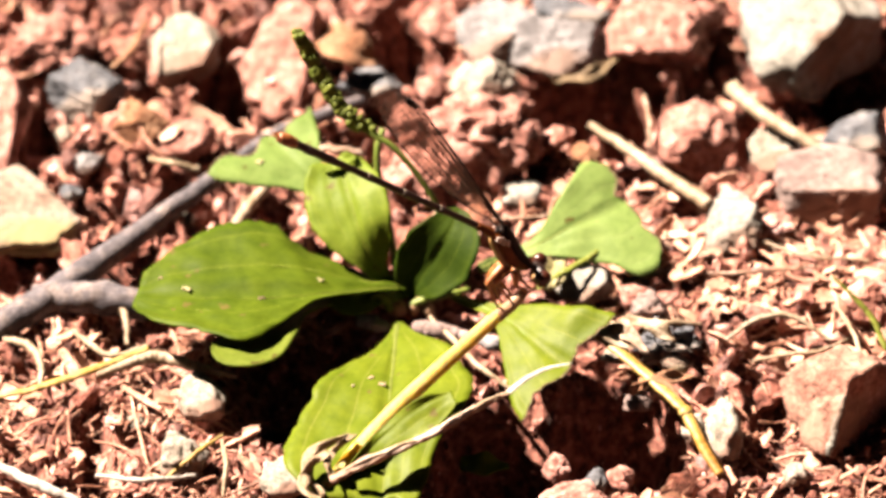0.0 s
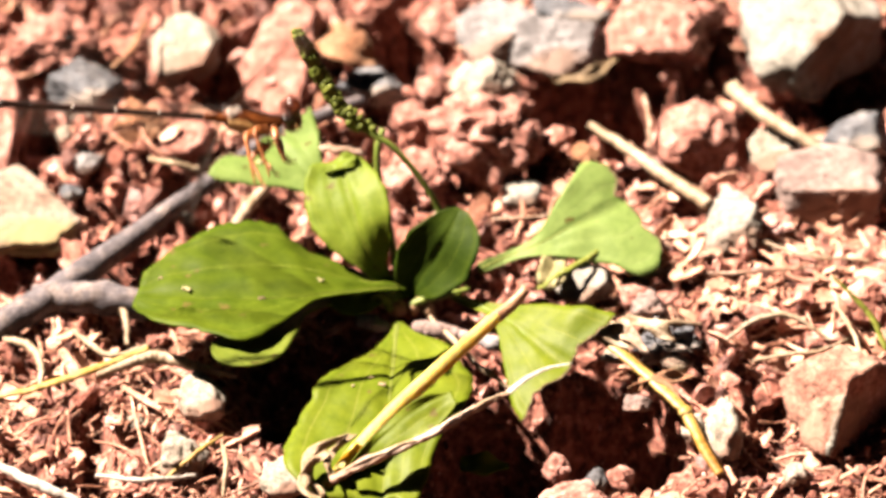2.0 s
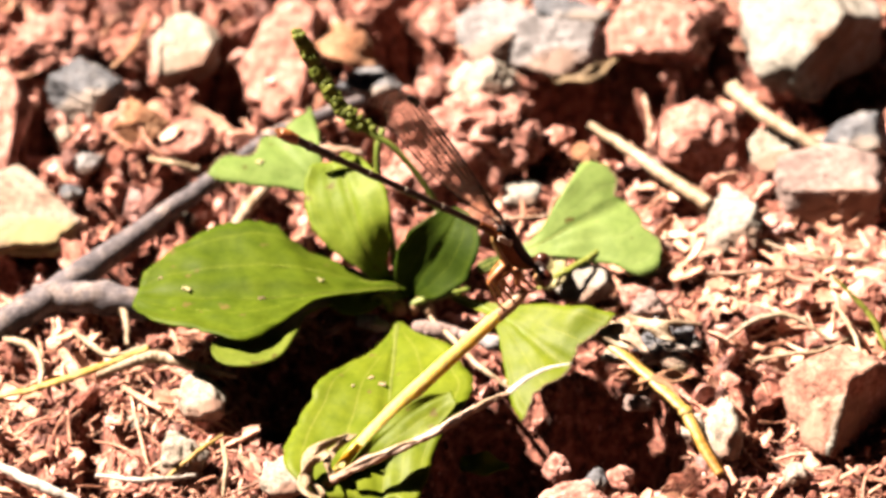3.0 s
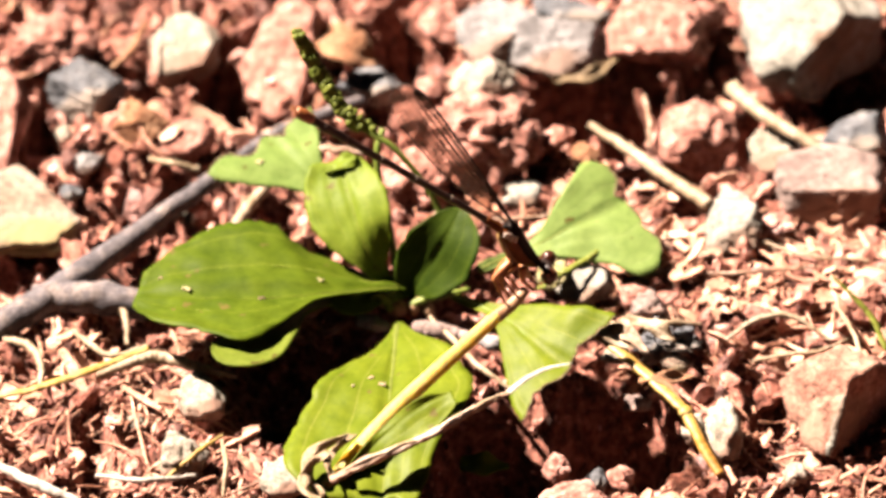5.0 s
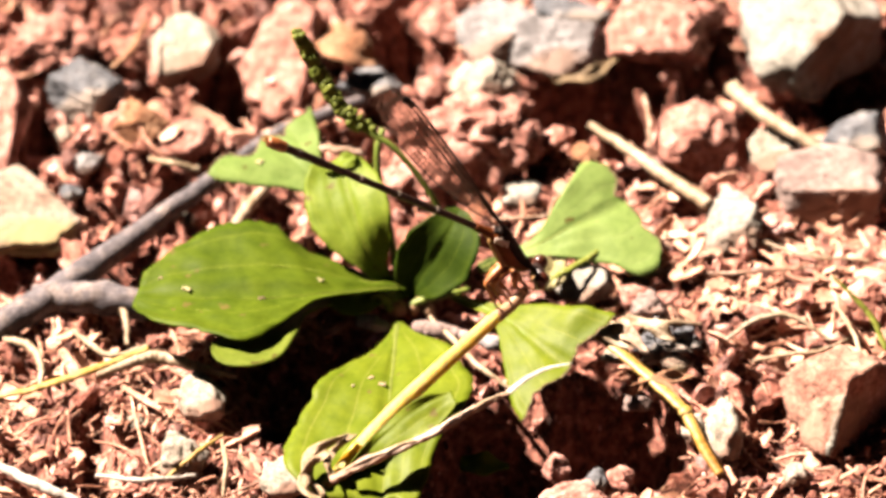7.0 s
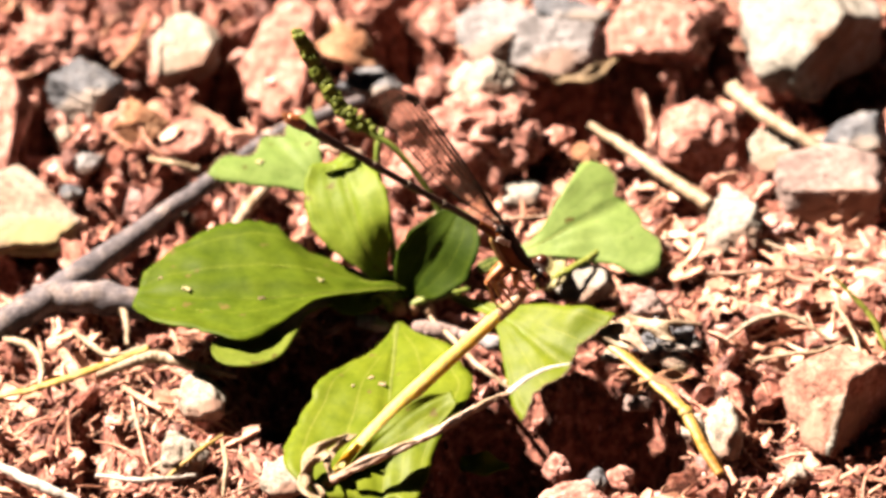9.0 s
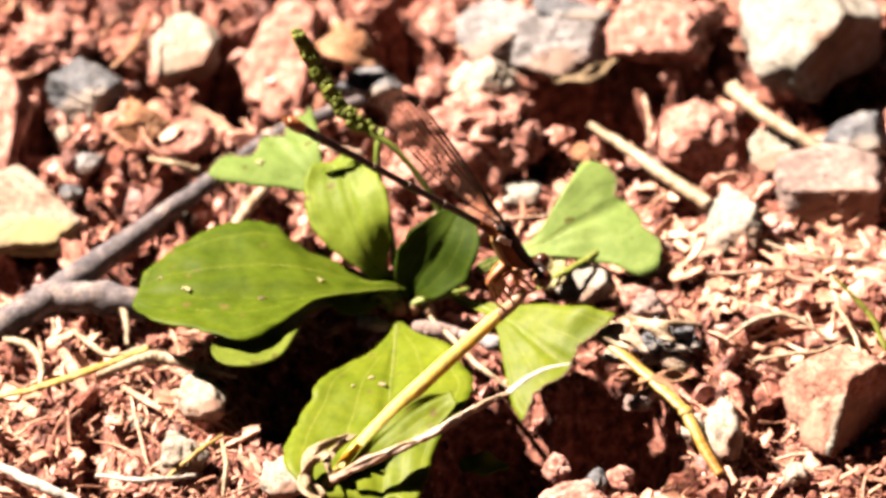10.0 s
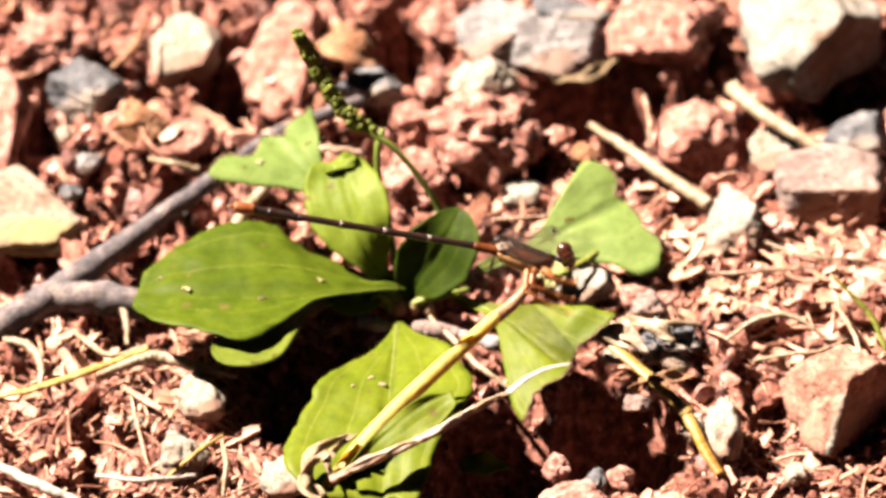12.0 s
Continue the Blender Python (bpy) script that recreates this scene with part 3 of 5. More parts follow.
# ---- crumbs and litter ----
def scattered(name, label, count, seed, sizes, material, category, level=2, skew=2.2):
    rng = np.random.RandomState(seed)
    verts, faces, k = [], [], 0
    base = [rock(1, 1, 1, seed + q, 1.0, 6, 0.32, level) for q in range(22)]
    for _ in range(count):
        x, y = rng.uniform(-62, 62), rng.uniform(-56, 62)
        s = sizes[0] * (sizes[1] / sizes[0]) ** (rng.rand() ** skew)
        if s > 1.5 and (((x + 4) / 30) ** 2 + ((y + 20) / 24) ** 2 < 1 or y < -30):
            s = 1.2
        if s > 1.0 and lift(x, y) < -5:
            continue
        v, f = base[rng.randint(len(base))]
        m = np.array(Euler(rng.uniform(0, 6.28, 3)).to_matrix())
        w = (v * np.array([rng.uniform(0.8, 1.7), rng.uniform(0.5, 1.1), rng.uniform(0.25, 0.8)]) * s) @ m.T + np.array([x, y, lift(x, y) + s * 0.25])
        verts.append(w)
        faces += [tuple(i + k for i in q) for q in f]
        k += len(w)
    return tagged(new(name, mesh_of(name, np.concatenate(verts), faces, material, smooth=False)), label, category, kind="stuff")


scattered("clay_crumbs", "loose reddish clay crumbs covering the soil", 3600, 5, (0.2, 2.4), CRUMB, "crumbs")
scattered("clay_crumbs", "small angular crumbs of broken clay", 5200, 6, (0.16, 1.6), CRUMB, "crumbs", level=1, skew=1.7)


def fibres(name, label, count, seed, area, length, radius):
    rng = np.random.RandomState(seed)
    geos = []
    for _ in range(count):
        x, y = rng.uniform(area[0], area[1]), rng.uniform(area[2], area[3])
        ang, ln, bend = rng.uniform(0, 6.28), rng.uniform(*length), rng.normal(0, 0.2)
        if lift(x, y) < -4:
            continue
        pts = []
        for s in (-0.5, -0.15, 0.2, 0.5):
            a = ang + bend * s * 2
            px, py = x + math.cos(a) * ln * s, y + math.sin(a) * ln * s
            pts.append((px, py, max(lift(px, py), lift(x, y) - 1) + rng.uniform(0.3, 1.2)))
        r = rng.uniform(*radius)
        geos.append(tube(pts, [r * 0.6, r, r, r * 0.4], 5, 9, rough=0.15, seed=rng.randint(999)))
    g = join(*geos)
    return tagged(new(name, mesh_of(name, g[0], g[1], LITTER)), label, "litter", kind="stuff")


fibres("dry_litter", "pale dry root fibres and straw bits on the soil", 420, 21, (18, 58, -52, 16), (2, 13), (0.05, 0.26))
fibres("dry_litter", "pale dry root fibres and straw bits on the soil", 480, 22, (-58, -14, -52, -8), (2, 12), (0.05, 0.24))
fibres("dry_litter", "scattered dry fibres between clods", 190, 23, (-58, 58, 0, 58), (3, 13), (0.08, 0.4))


def chips(name, label, count, seed, area):
    """Flat curled flakes of bark and dead leaf, tilted at random."""
    rng = np.random.RandomState(seed)
    geos = []
    for _ in range(count):
        x, y = rng.uniform(area[0], area[1]), rng.uniform(area[2], area[3])
        ln, wd, th, curl = rng.uniform(1.0, 3.6), rng.uniform(0.3, 1.1), rng.uniform(0.08, 0.2), rng.uniform(-0.5, 0.5)
        if lift(x, y) < -4:
            continue
        n = 6
        v = []
        for i in range(n + 1):
            t = i / n - 0.5
            w = wd * (1 - 1.6 * t * t) * rng.uniform(0.75, 1.1)
            for sx, sz in ((-w, th), (w, th), (w, -th), (-w, -th)):
                v.append((t * ln * 2, sx, sz + curl * (4 * t * t) * ln * 0.5))
        f = [(i * 4 + j, i * 4 + (j + 1) % 4, i * 4 + 4 + (j + 1) % 4, i * 4 + 4 + j) for i in range(n) for j in range(4)] + [(3, 2, 1, 0), (n * 4, n * 4 + 1, n * 4 + 2, n * 4 + 3)]
        m = np.array(Euler((rng.normal(0, 0.5), rng.normal(0, 0.35), rng.uniform(0, 6.28))).to_matrix())
        geos.append((np.array(v) @ m.T + np.array([x, y, lift(x, y) + rng.uniform(0.3, 1.3)]), f))
    g = join(*geos)
    return tagged(new(name, mesh_of(name, g[0], g[1], LITTER, smooth=False)), label, "litter", kind="stuff")


chips("bark_flakes", "small dry flakes of bark and dead leaf", 150, 31, (18, 58, -52, 20))
chips("bark_flakes", "small dry flakes of bark and dead leaf", 150, 32, (-58, -12, -52, -6))
chips("bark_flakes", "small dry flakes of bark and dead leaf", 130, 34, (16, 58, -22, 8))
chips("bark_flakes", "dry flakes among the clods", 160, 33, (-58, 58, 2, 60))


def stick(name, label, category, pts, radii, material, sides=9, flat=1.0, rough=0.09, seed=1, group="", wobble=0.16):
    line = spline(pts, 5 * len(pts))
    o = pts[0][0] * 3.7
    line = [p + wobble * np.array(noise.noise_vector(Vector((i * 0.55 + o, o, 0.0)))) for i, p in enumerate(line)]
    g = tube(line, radii, sides, 4 * len(line), flat, rough, seed)
    return tagged(new(name, mesh_of(name, g[0], g[1], material)), label, category, group)


twig = thing("twig", "weathered grey forked twig lying on the soil", "twig")
part("main_branch", tube([(-56.75, -19.42, 2.00), (-50.05, -14.16, 2.50), (-46.69, -11.01, 3.00), (-39.33, -2.60, 3.00), (-31.87, 6.14, 3.00), (-27.07, 11.56, 3.00), (-21.55, 18.64, 2.50), (-15.23, 23.75, 2.00), (-9.57, 27.77, 1.50)], [2.0, 2.0, 1.9, 1.5, 1.2, 1.1, 1.0, 0.9, 0.8], 12, 60, rough=0.10, seed=4), BARK, twig)
part("side_branch", tube([(-50.11, -12.56, 2.50), (-45.25, -12.62, 3.00), (-40.39, -13.15, 3.00), (-36.08, -14.16, 2.50)], [1.9, 2.1, 2.0, 1.7], 12, 24, rough=0.12, seed=6), BARK, twig, "pinkish broken side branch")

G2 = "dry straws on the soil"
stick("straw", "bleached dry straw lying between stones", "straw", [(18.49, 19.37, 4.00), (23.71, 14.01, 4.00), (28.53, 8.46, 4.00), (32.98, 3.84, 4.00)], [0.5, 0.75, 0.85, 0.9], STRAW, group=G2)
stick("straw", "bleached dry straw lying on a stone", "straw", [(36.36, 25.70, 5.00), (39.43, 21.18, 5.00), (44.22, 16.13, 5.00), (49.72, 11.73, 4.50)], [1.1, 0.95, 0.8, 0.6], STRAW, group=G2)
bent = thing("straw", "bent yellow straw with a pale sheath and a swollen node", "straw", (29.0, -36.7, 5.5), G2)
B0 = np.array((29.0, -36.7, 5.5))
part("upper_stalk", tube([np.array(p) - B0 for p in ((18.22, -23.03, 6.00), (22.25, -27.75, 6.10), (26.10, -32.90, 6.00), (28.90, -36.60, 5.60))], [0.5, 0.72, 0.78, 0.74], 9, 40, flat=0.5, rough=0.12, seed=3), YELLOW, bent, "pale yellow flattened stalk")
part("node", ellipsoid((0.1, -0.2, 0.0), (0.95, 0.85, 0.7), 2, (0, 0, 40)), YELLOW, bent, "swollen straw node")
part("lower_stalk", tube([np.array(p) - B0 for p in ((29.10, -36.90, 5.40), (30.30, -39.60, 4.60), (31.70, -42.40, 3.40), (33.13, -44.87, 2.50))], [0.8, 0.74, 0.7, 0.6], 9, 40, flat=0.7, rough=0.08, seed=7), ORANGE_STRAW, bent, "orange-yellow stalk")
part("torn_sheath", tube([np.array(p) - B0 for p in ((23.6, -31.4, 5.6), (25.6, -31.9, 6.4), (27.6, -33.6, 6.2), (28.8, -36.0, 5.8))], [0.5, 0.6, 0.4, 0.15], 7, 30, flat=0.35, rough=0.3, seed=9), TAN, bent, "torn orange-tan sheath")
stick("straw", "thin yellow straw lying on the soil", "straw", [(-54.90, -30.43, 2.00), (-48.75, -29.50, 3.00), (-42.68, -26.94, 3.50), (-35.78, -23.64, 4.00)], [0.4, 0.55, 0.6, 0.4], YELLOW, flat=0.6, group=G2)
stick("root", "pale dry root on the soil", "root", [(-41.99, -27.41, 3.00), (-37.25, -25.37, 3.50), (-34.54, -24.53, 3.50), (-30.40, -25.86, 3.20), (-24.93, -26.57, 2.00)], [0.4, 0.7, 0.8, 0.65, 0.35], STRAW, group=G2)
stick("root", "pale curved dry root end", "root", [(-53.99, -19.42, 2.00), (-50.42, -21.85, 3.00), (-48.78, -25.32, 3.00), (-48.67, -28.87, 2.00)], [0.35, 0.55, 0.5, 0.25], STRAW, group=G2)
stick("root", "pinkish dry root tip piece", "root", [(-40.04, -13.15, 3.00), (-38.77, -16.35, 3.00), (-38.44, -21.06, 2.50)], [0.6, 0.45, 0.25], STRAW, group=G2)
stick("root", "thin dry root on soil", "root", [(-45.10, -17.83, 2.00), (-42.87, -21.64, 3.00), (-40.06, -23.74, 3.00), (-35.86, -21.85, 3.00)], [0.25, 0.42, 0.38, 0.3], STRAW, group=G2)
stick("straw", "pale dry straw leaning under a leaf", "straw", [(-25.84, 2.08, 2.00), (-23.44, 5.81, 3.00), (-20.68, 9.57, 4.00)], [0.8, 0.8, 0.7], STRAW, group=G2)
stick("root", "pale grey root under the plant", "root", [(-3.38, -16.72, 1.50), (-0.62, -17.83, 2.00), (3.31, -18.84, 1.50)], [0.9, 1.1, 0.8], PINKGREY, group=G2)
stick("root", "bluish white root end beside the crown", "root", [(-10.37, -15.44, 1.50), (-8.56, -16.45, 2.00), (-6.63, -16.93, 1.50)], [0.8, 1.0, 0.6], ASH, group=G2)
stick("root", "bluish white root end beside the crown", "root", [(4.55, -18.84, 1.50), (6.05, -20.85, 2.50), (7.57, -20.69, 2.00)], [0.7, 1.0, 0.7], ASH, group=G2)
stick("grass_blade", "thin green grass blade end", "grass", [(47.57, -14.78, 8.00), (50.00, -16.15, 6.00), (52.40, -18.05, 4.00), (54.04, -21.53, 2.00)], [0.2, 0.35, 0.45, 0.45], BLADE, flat=0.4)
stick("grass_blade", "thin yellow-green grass blade", "grass", [(11.61, -13.11, 4.60), (14.25, -11.04, 5.20), (17.04, -8.94, 5.60), (19.57, -6.59, 5.80)], [0.3, 0.4, 0.36, 0.14], BLADE, flat=0.4)

G3 = "dry roots and fibres on the soil"
for label, pts, radii, material in (
    ("pale arched dry root", [(34.44, -20.80, 3.00), (38.22, -19.33, 5.00), (42.36, -18.69, 5.00), (47.15, -21.01, 3.00)], [0.22, 0.36, 0.36, 0.22], STRAW),
    ("pale arched dry root", [(37.42, -24.79, 3.00), (41.51, -24.69, 4.00), (45.64, -24.06, 4.00), (49.23, -20.58, 3.00)], [0.18, 0.29, 0.29, 0.14], STRAW),
    ("pale curved dry root", [(22.05, -21.85, 3.00), (24.46, -20.43, 4.50), (27.92, -19.38, 4.50), (31.76, -17.94, 3.00)], [0.29, 0.47, 0.43, 0.22], STRAW),
    ("thin orange-brown dry fibre", [(28.19, -8.00, 3.00), (35.07, -9.40, 4.00), (41.33, -8.76, 4.00), (47.33, -6.71, 3.00)], [0.14, 0.22, 0.22, 0.11], DRYLEAF),
    ("thin orange-brown dry fibre", [(6.01, 0.99, 4.00), (9.85, 0.61, 4.50), (14.05, 1.65, 4.00)], [0.18, 0.29, 0.18], DRYLEAF),
    ("pale broken dry fibre", [(48.10, -14.22, 3.00), (50.19, -21.75, 4.00), (51.04, -26.89, 3.00)], [0.22, 0.29, 0.22], STRAW),
    ("pale broken dry fibre", [(38.11, -1.30, 3.00), (44.21, -5.74, 4.00), (52.50, -7.04, 4.00)], [0.14, 0.25, 0.14], STRAW),
    ("bleached flat dry blade", [(-53.79, -41.14, 1.00), (-48.84, -45.83, 2.00), (-43.38, -48.25, 1.00)], [0.50, 0.72, 0.58], WHITE_DRY),
    ("bleached dry fibre on the soil", [(-41.52, -43.38, 1.00), (-36.03, -45.32, 2.00), (-29.69, -43.38, 1.00)], [0.25, 0.36, 0.22], WHITE_DRY),
    ("tan dry fibre on the soil", [(-33.39, -44.20, 1.00), (-29.36, -41.36, 3.00), (-26.42, -37.15, 2.00)], [0.22, 0.29, 0.18], YELLOW),
    ("tan dry fibre on the soil", [(-26.23, -47.24, 1.00), (-25.93, -43.40, 3.00), (-26.60, -38.17, 2.00)], [0.25, 0.32, 0.22], STRAW),
    ("dry grey root under the leaves", [(-1.66, -14.00, 1.00), (1.10, -20.58, 3.00), (4.51, -27.00, 4.00), (8.26, -30.02, 3.00)], [0.22, 0.36, 0.36, 0.22], STRAW),
    ("thin dark dry stem", [(25.38, 26.48, 3.00), (25.90, 18.37, 5.00), (25.71, 14.90, 4.00)], [0.25, 0.29, 0.22], DRYLEAF),
    ("thin dry fibre between clods", [(-17.20, 13.68, 5.00), (-13.65, 12.63, 5.60), (-10.14, 12.56, 5.00)], [0.36, 0.5, 0.4], DRYLEAF),
    ("short yellowish straw between clods", [(-36.69, 13.39, 3.50), (-33.73, 11.29, 4.50), (-30.44, 11.28, 3.50)], [0.3, 0.45, 0.35], STRAW),
    ("orange dry leaf stalk", [(-41.68, 29.68, 5.00), (-39.43, 31.86, 6.00), (-37.74, 37.61, 6.00)], [0.36, 0.50, 0.36], TAN),
):
    stick("root", label, "root", pts, radii, material, group=G3)

# ---- plantain ----
plant = thing("plantain", "low green broadleaf plantain rosette with torn leaves growing from dry clay", "plant", (-3.40, -9.62, 0.00))
ROOT = np.array((-3.40, -9.62, 0.00))


def leaf(label, pts, up, left, right, material, parent=plant, **more):
    geo, uvs = leaf_grid([np.array(p) - ROOT for p in pts], up, left, right, **more)
    ob = part("leaf", geo, material, parent, label, uvs=uvs)
    if more.get("jag", 0) > 1:
        part("torn_edge", tube(geo[0][44 * 21:45 * 21], [0.05, 0.12, 0.16, 0.1, 0.17, 0.08, 0.14, 0.05], 6, 60, rough=0.35, seed=more["seed"]), BROWN_EDGE, ob, "dry brown torn edge")
    return ob


broad = leaf("broad glossy green leaf with small holes", [(-4.71, -11.39, 3.50), (-9.92, -15.19, 6.00), (-16.06, -18.53, 8.20), (-24.26, -20.00, 9.00), (-30.77, -20.00, 9.00), (-37.19, -18.87, 8.40)], (0.0, 0.12, 1), [0.5, 0.7, 0.8, 1.0, 0.9, 1.4, 6.2, 11.6, 11.4, 9.6, 8.0, 6.4, 2.5], [0.6, 2.6, 5.6, 8.7, 11.2, 13.0, 13.6, 13.7, 13.6, 12.6, 11.4, 9.4, 4.2], LEAF, fold=8, seed=2, wave=0.25, teeth=0.06, ribs=0.045)
forward = leaf("broad pale green leaf lying forward", [(-5.45, -16.24, 2.00), (-6.02, -26.53, 4.50), (-6.39, -33.93, 5.50), (-6.82, -42.15, 5.50), (-7.24, -51.81, 4.00)], (-0.1, -0.4, 1), [0.4, 2.0, 5.4, 7.6, 8.8, 9.6, 10.2, 9.8, 8.6, 7.0, 5.6, 5.2, 4.2], [0.3, 1.0, 2.6, 4.8, 6.8, 7.8, 8.8, 9.9, 10.7, 11.8, 12.6, 11.2, 7.0], LEAF_FRESH, fold=5, seed=3, jag=0.8)
torn = leaf("green leaf with a torn brown end", [(1.11, -11.71, 2.50), (5.24, -15.93, 4.00), (8.31, -19.96, 5.00), (12.04, -25.18, 5.50), (15.20, -28.20, 5.20)], (0.05, -0.6, 0.8), [0.3, 0.3, 0.4, 0.6, 1.2, 2.0, 3.1, 4.7, 5.9, 6.9, 7.6, 8.0, 8.4], [0.5, 0.7, 0.8, 0.8, 0.8, 1.2, 2.0, 3.3, 4.6, 6.1, 7.8, 8.7, 9.2], LEAF_FRESH, fold=5, seed=4, jag=1.2, ribs=0.022, wave=0.25, pucker=0.25)
pale_torn = leaf("pale green leaf torn off across its end", [(4.24, -6.98, 2.50), (7.72, -6.04, 3.80), (11.18, -5.66, 5.20), (15.70, -4.13, 7.00), (19.54, -2.29, 8.00), (22.55, -0.49, 8.50)], (0, -0.5, 1), [0.6, 0.6, 0.5, 0.6, 0.8, 1.0, 1.9, 3.4, 4.5, 5.6, 6.5, 6.8, 5.4], [0.5, 0.7, 0.8, 0.9, 1.0, 1.6, 3.2, 4.7, 6.7, 9.3, 10.6, 10.6, 8.6], LEAF_PALE, fold=4, seed=5, jag=1.6, ribs=0.02, wave=0.2, pucker=0.25)
upright = leaf("upright green leaf with folded tip", [(-6.52, -10.48, 3.00), (-8.02, -10.81, 6.00), (-9.95, -9.06, 9.50), (-11.20, -5.59, 12.00), (-12.41, -0.88, 13.50), (-12.63, 0.51, 13.80)], (-0.2, -0.5, 0.85), [0.3, 0.6, 1.0, 1.8, 2.9, 4.3, 5.4, 5.6, 5.4, 4.9, 4.1, 3.4, 2.4], [0.5, 0.8, 1.0, 2.2, 3.4, 4.1, 4.5, 4.7, 4.4, 3.6, 2.9, 2.4, 1.6], LEAF_BRIGHT, fold=6, seed=6)
leaf("tip of the upright leaf bent over", [(-12.57, -1.75, 14.35), (-12.72, -0.55, 14.25), (-12.94, 0.75, 14.05)], (-0.2, -0.6, 0.8), [1.6, 2.2, 2.5, 2.0, 0.6], [1.6, 2.2, 2.5, 2.0, 0.6], LEAF_BRIGHT, fold=-6, seed=16, nv=20, nu=12)
notched = leaf("pale green leaf with a notched end", [(-8.07, -6.12, 2.50), (-10.74, -0.91, 4.50), (-13.88, 1.48, 7.50), (-17.38, 4.43, 9.50), (-21.29, 9.05, 10.50)], (0.1, -0.4, 1), [0.8, 0.9, 1.0, 1.2, 1.4, 1.5, 1.7, 2.0, 2.8, 4.6, 7.4, 9.4, 10.0], [0.3, 0.4, 0.5, 0.6, 0.7, 0.8, 0.9, 1.2, 1.9, 3.0, 4.4, 5.6, 6.6], LEAF_PALE, fold=5, seed=7, jag=1.8, ribs=0.02, wave=0.25, pucker=0.25)
leaf("cupped young leaf standing in the rosette, its shade put into a darker green", [(-3.88, -11.76, 2.00), (-2.91, -11.71, 4.50), (-1.31, -11.19, 7.50), (0.41, -10.26, 10.50), (2.14, -7.87, 13.00)], (-0.15, -0.7, 0.68), [0.8, 1.8, 2.6, 3.4, 4.0, 4.3, 4.4, 4.3, 4.1, 3.7, 3.1, 2.3, 0.6], [0.3, 1.2, 2.0, 2.9, 3.8, 4.4, 5.0, 5.3, 5.2, 5.0, 4.3, 3.2, 1.2], LEAF_SHADED, fold=2, curl=13, wave=0.2, seed=8, ribs=0.015)
leaf("small yellowish leaf under the broad leaf", [(-6.52, -11.12, 2.00), (-12.72, -13.74, 3.50), (-18.12, -20.03, 6.50), (-23.36, -30.62, 10.00), (-27.33, -29.34, 9.80)], (0, 0.2, 1), [0.2, 0.6, 0.8, 1.0, 1.2, 1.5, 1.9, 2.8, 3.6, 4.0, 3.8, 2.8, 1.0], [0.5, 0.6, 0.7, 0.9, 1.1, 1.4, 1.8, 2.6, 3.2, 3.4, 3.4, 3.0, 1.6], LEAF_YELLOW, fold=5, seed=9)
leaf("small shaded leaf at the crown", [(-4.09, -10.90, 2.00), (-7.88, -13.26, 4.00), (-11.32, -14.86, 4.00), (-14.77, -14.86, 4.00)], (0, -0.4, 1), [0.4, 1.5, 2, 1.8, 0.3], [0.4, 1.5, 2, 1.8, 0.3], LEAF_YELLOW, fold=8, seed=10)
leaf("small olive leaf in the shade", [(2.11, -38.52, -1.50), (4.48, -39.08, -1.00), (7.89, -38.93, -1.50)], (0, -0.3, 1), [0.6, 1.5, 1.5, 0.5], [0.6, 1.6, 1.4, 0.4], LEAF_BRIGHT, fold=5, seed=11)



def rib(host, column, thick_at, material, label, last=40, sink=0.0):
    """A vein that runs along a leaf blade at one share of its width."""
    pts = [np.array(host.data.vertices[q * 21 + column].co) / MM - np.array([0, 0, sink]) for q in range(1, last, 3)]
    return part("midrib" if column == 10 else "side_vein", tube(pts, [thick_at, thick_at * 0.9, thick_at * 0.7, thick_at * 0.45, 0.05], 8, 40, flat=0.6), material, host, label)


rib(broad, 10, 0.34, LEAF_OLIVE, "midrib, dark olive for the shade of its groove", sink=0.05)
for column in (6, 14):
    rib(broad, column, 0.16, LEAF_BRIGHT, "fine raised side vein", 38, 0.06)
rib(forward, 10, 0.42, LEAF_YELLOW, "pale midrib of the leaf", 31)
for column in (6, 14):
    rib(forward, column, 0.13, LEAF_FRESH, "fine raised side vein", 36, 0.06)
rib(upright, 10, 0.24, LEAF_FRESH, "sunken midrib", 38, 0.08)
rib(torn, 10, 0.26, LEAF_PALE, "pale midrib of the leaf", 40, 0.06)
rib(pale_torn, 10, 0.26, LEAF_YELLOW, "yellowish midrib of the leaf", 40, 0.06)
rib(notched, 10, 0.24, LEAF_YELLOW, "yellowish midrib of the leaf", 40, 0.06)
rng = np.random.RandomState(17)
# nibbled and dried spots: share along the leaf, share across it, size
for host, along, across, size, material in (
    (broad, 0.82, 0.10, 0.8, SCRAP), (broad, 0.55, -0.1, 0.7, BROWN_EDGE), (broad, 0.34, 0.2, 0.55, SCRAP),
    (broad, 0.93, 0.4, 0.4, BROWN_EDGE), (notched, 0.9, -0.4, 0.75, SCRAP), (forward, 0.4, 0.3, 0.5, TORN), (forward, 0.45, 0.1, 0.6, TORN), (forward, 0.47, 0.5, 0.35, TORN),
):
    row = round(along * 44) * 21 + round((across + 1) * 10)
    c = np.array(host.data.vertices[row].co) / MM + np.array([0, 0, 0.05])
    geo = join(*[ellipsoid(c + np.array([rng.uniform(-0.5, 0.5) * size, rng.uniform(-0.3, 0.3) * size, 0.0]), (size * rng.uniform(0.4, 0.9), size * rng.uniform(0.3, 0.5), 0.16), 1, (0, 0, rng.uniform(-40, 40))) for _ in range(3)])
    part("scar", geo, material, host, "dry nibbled spot")

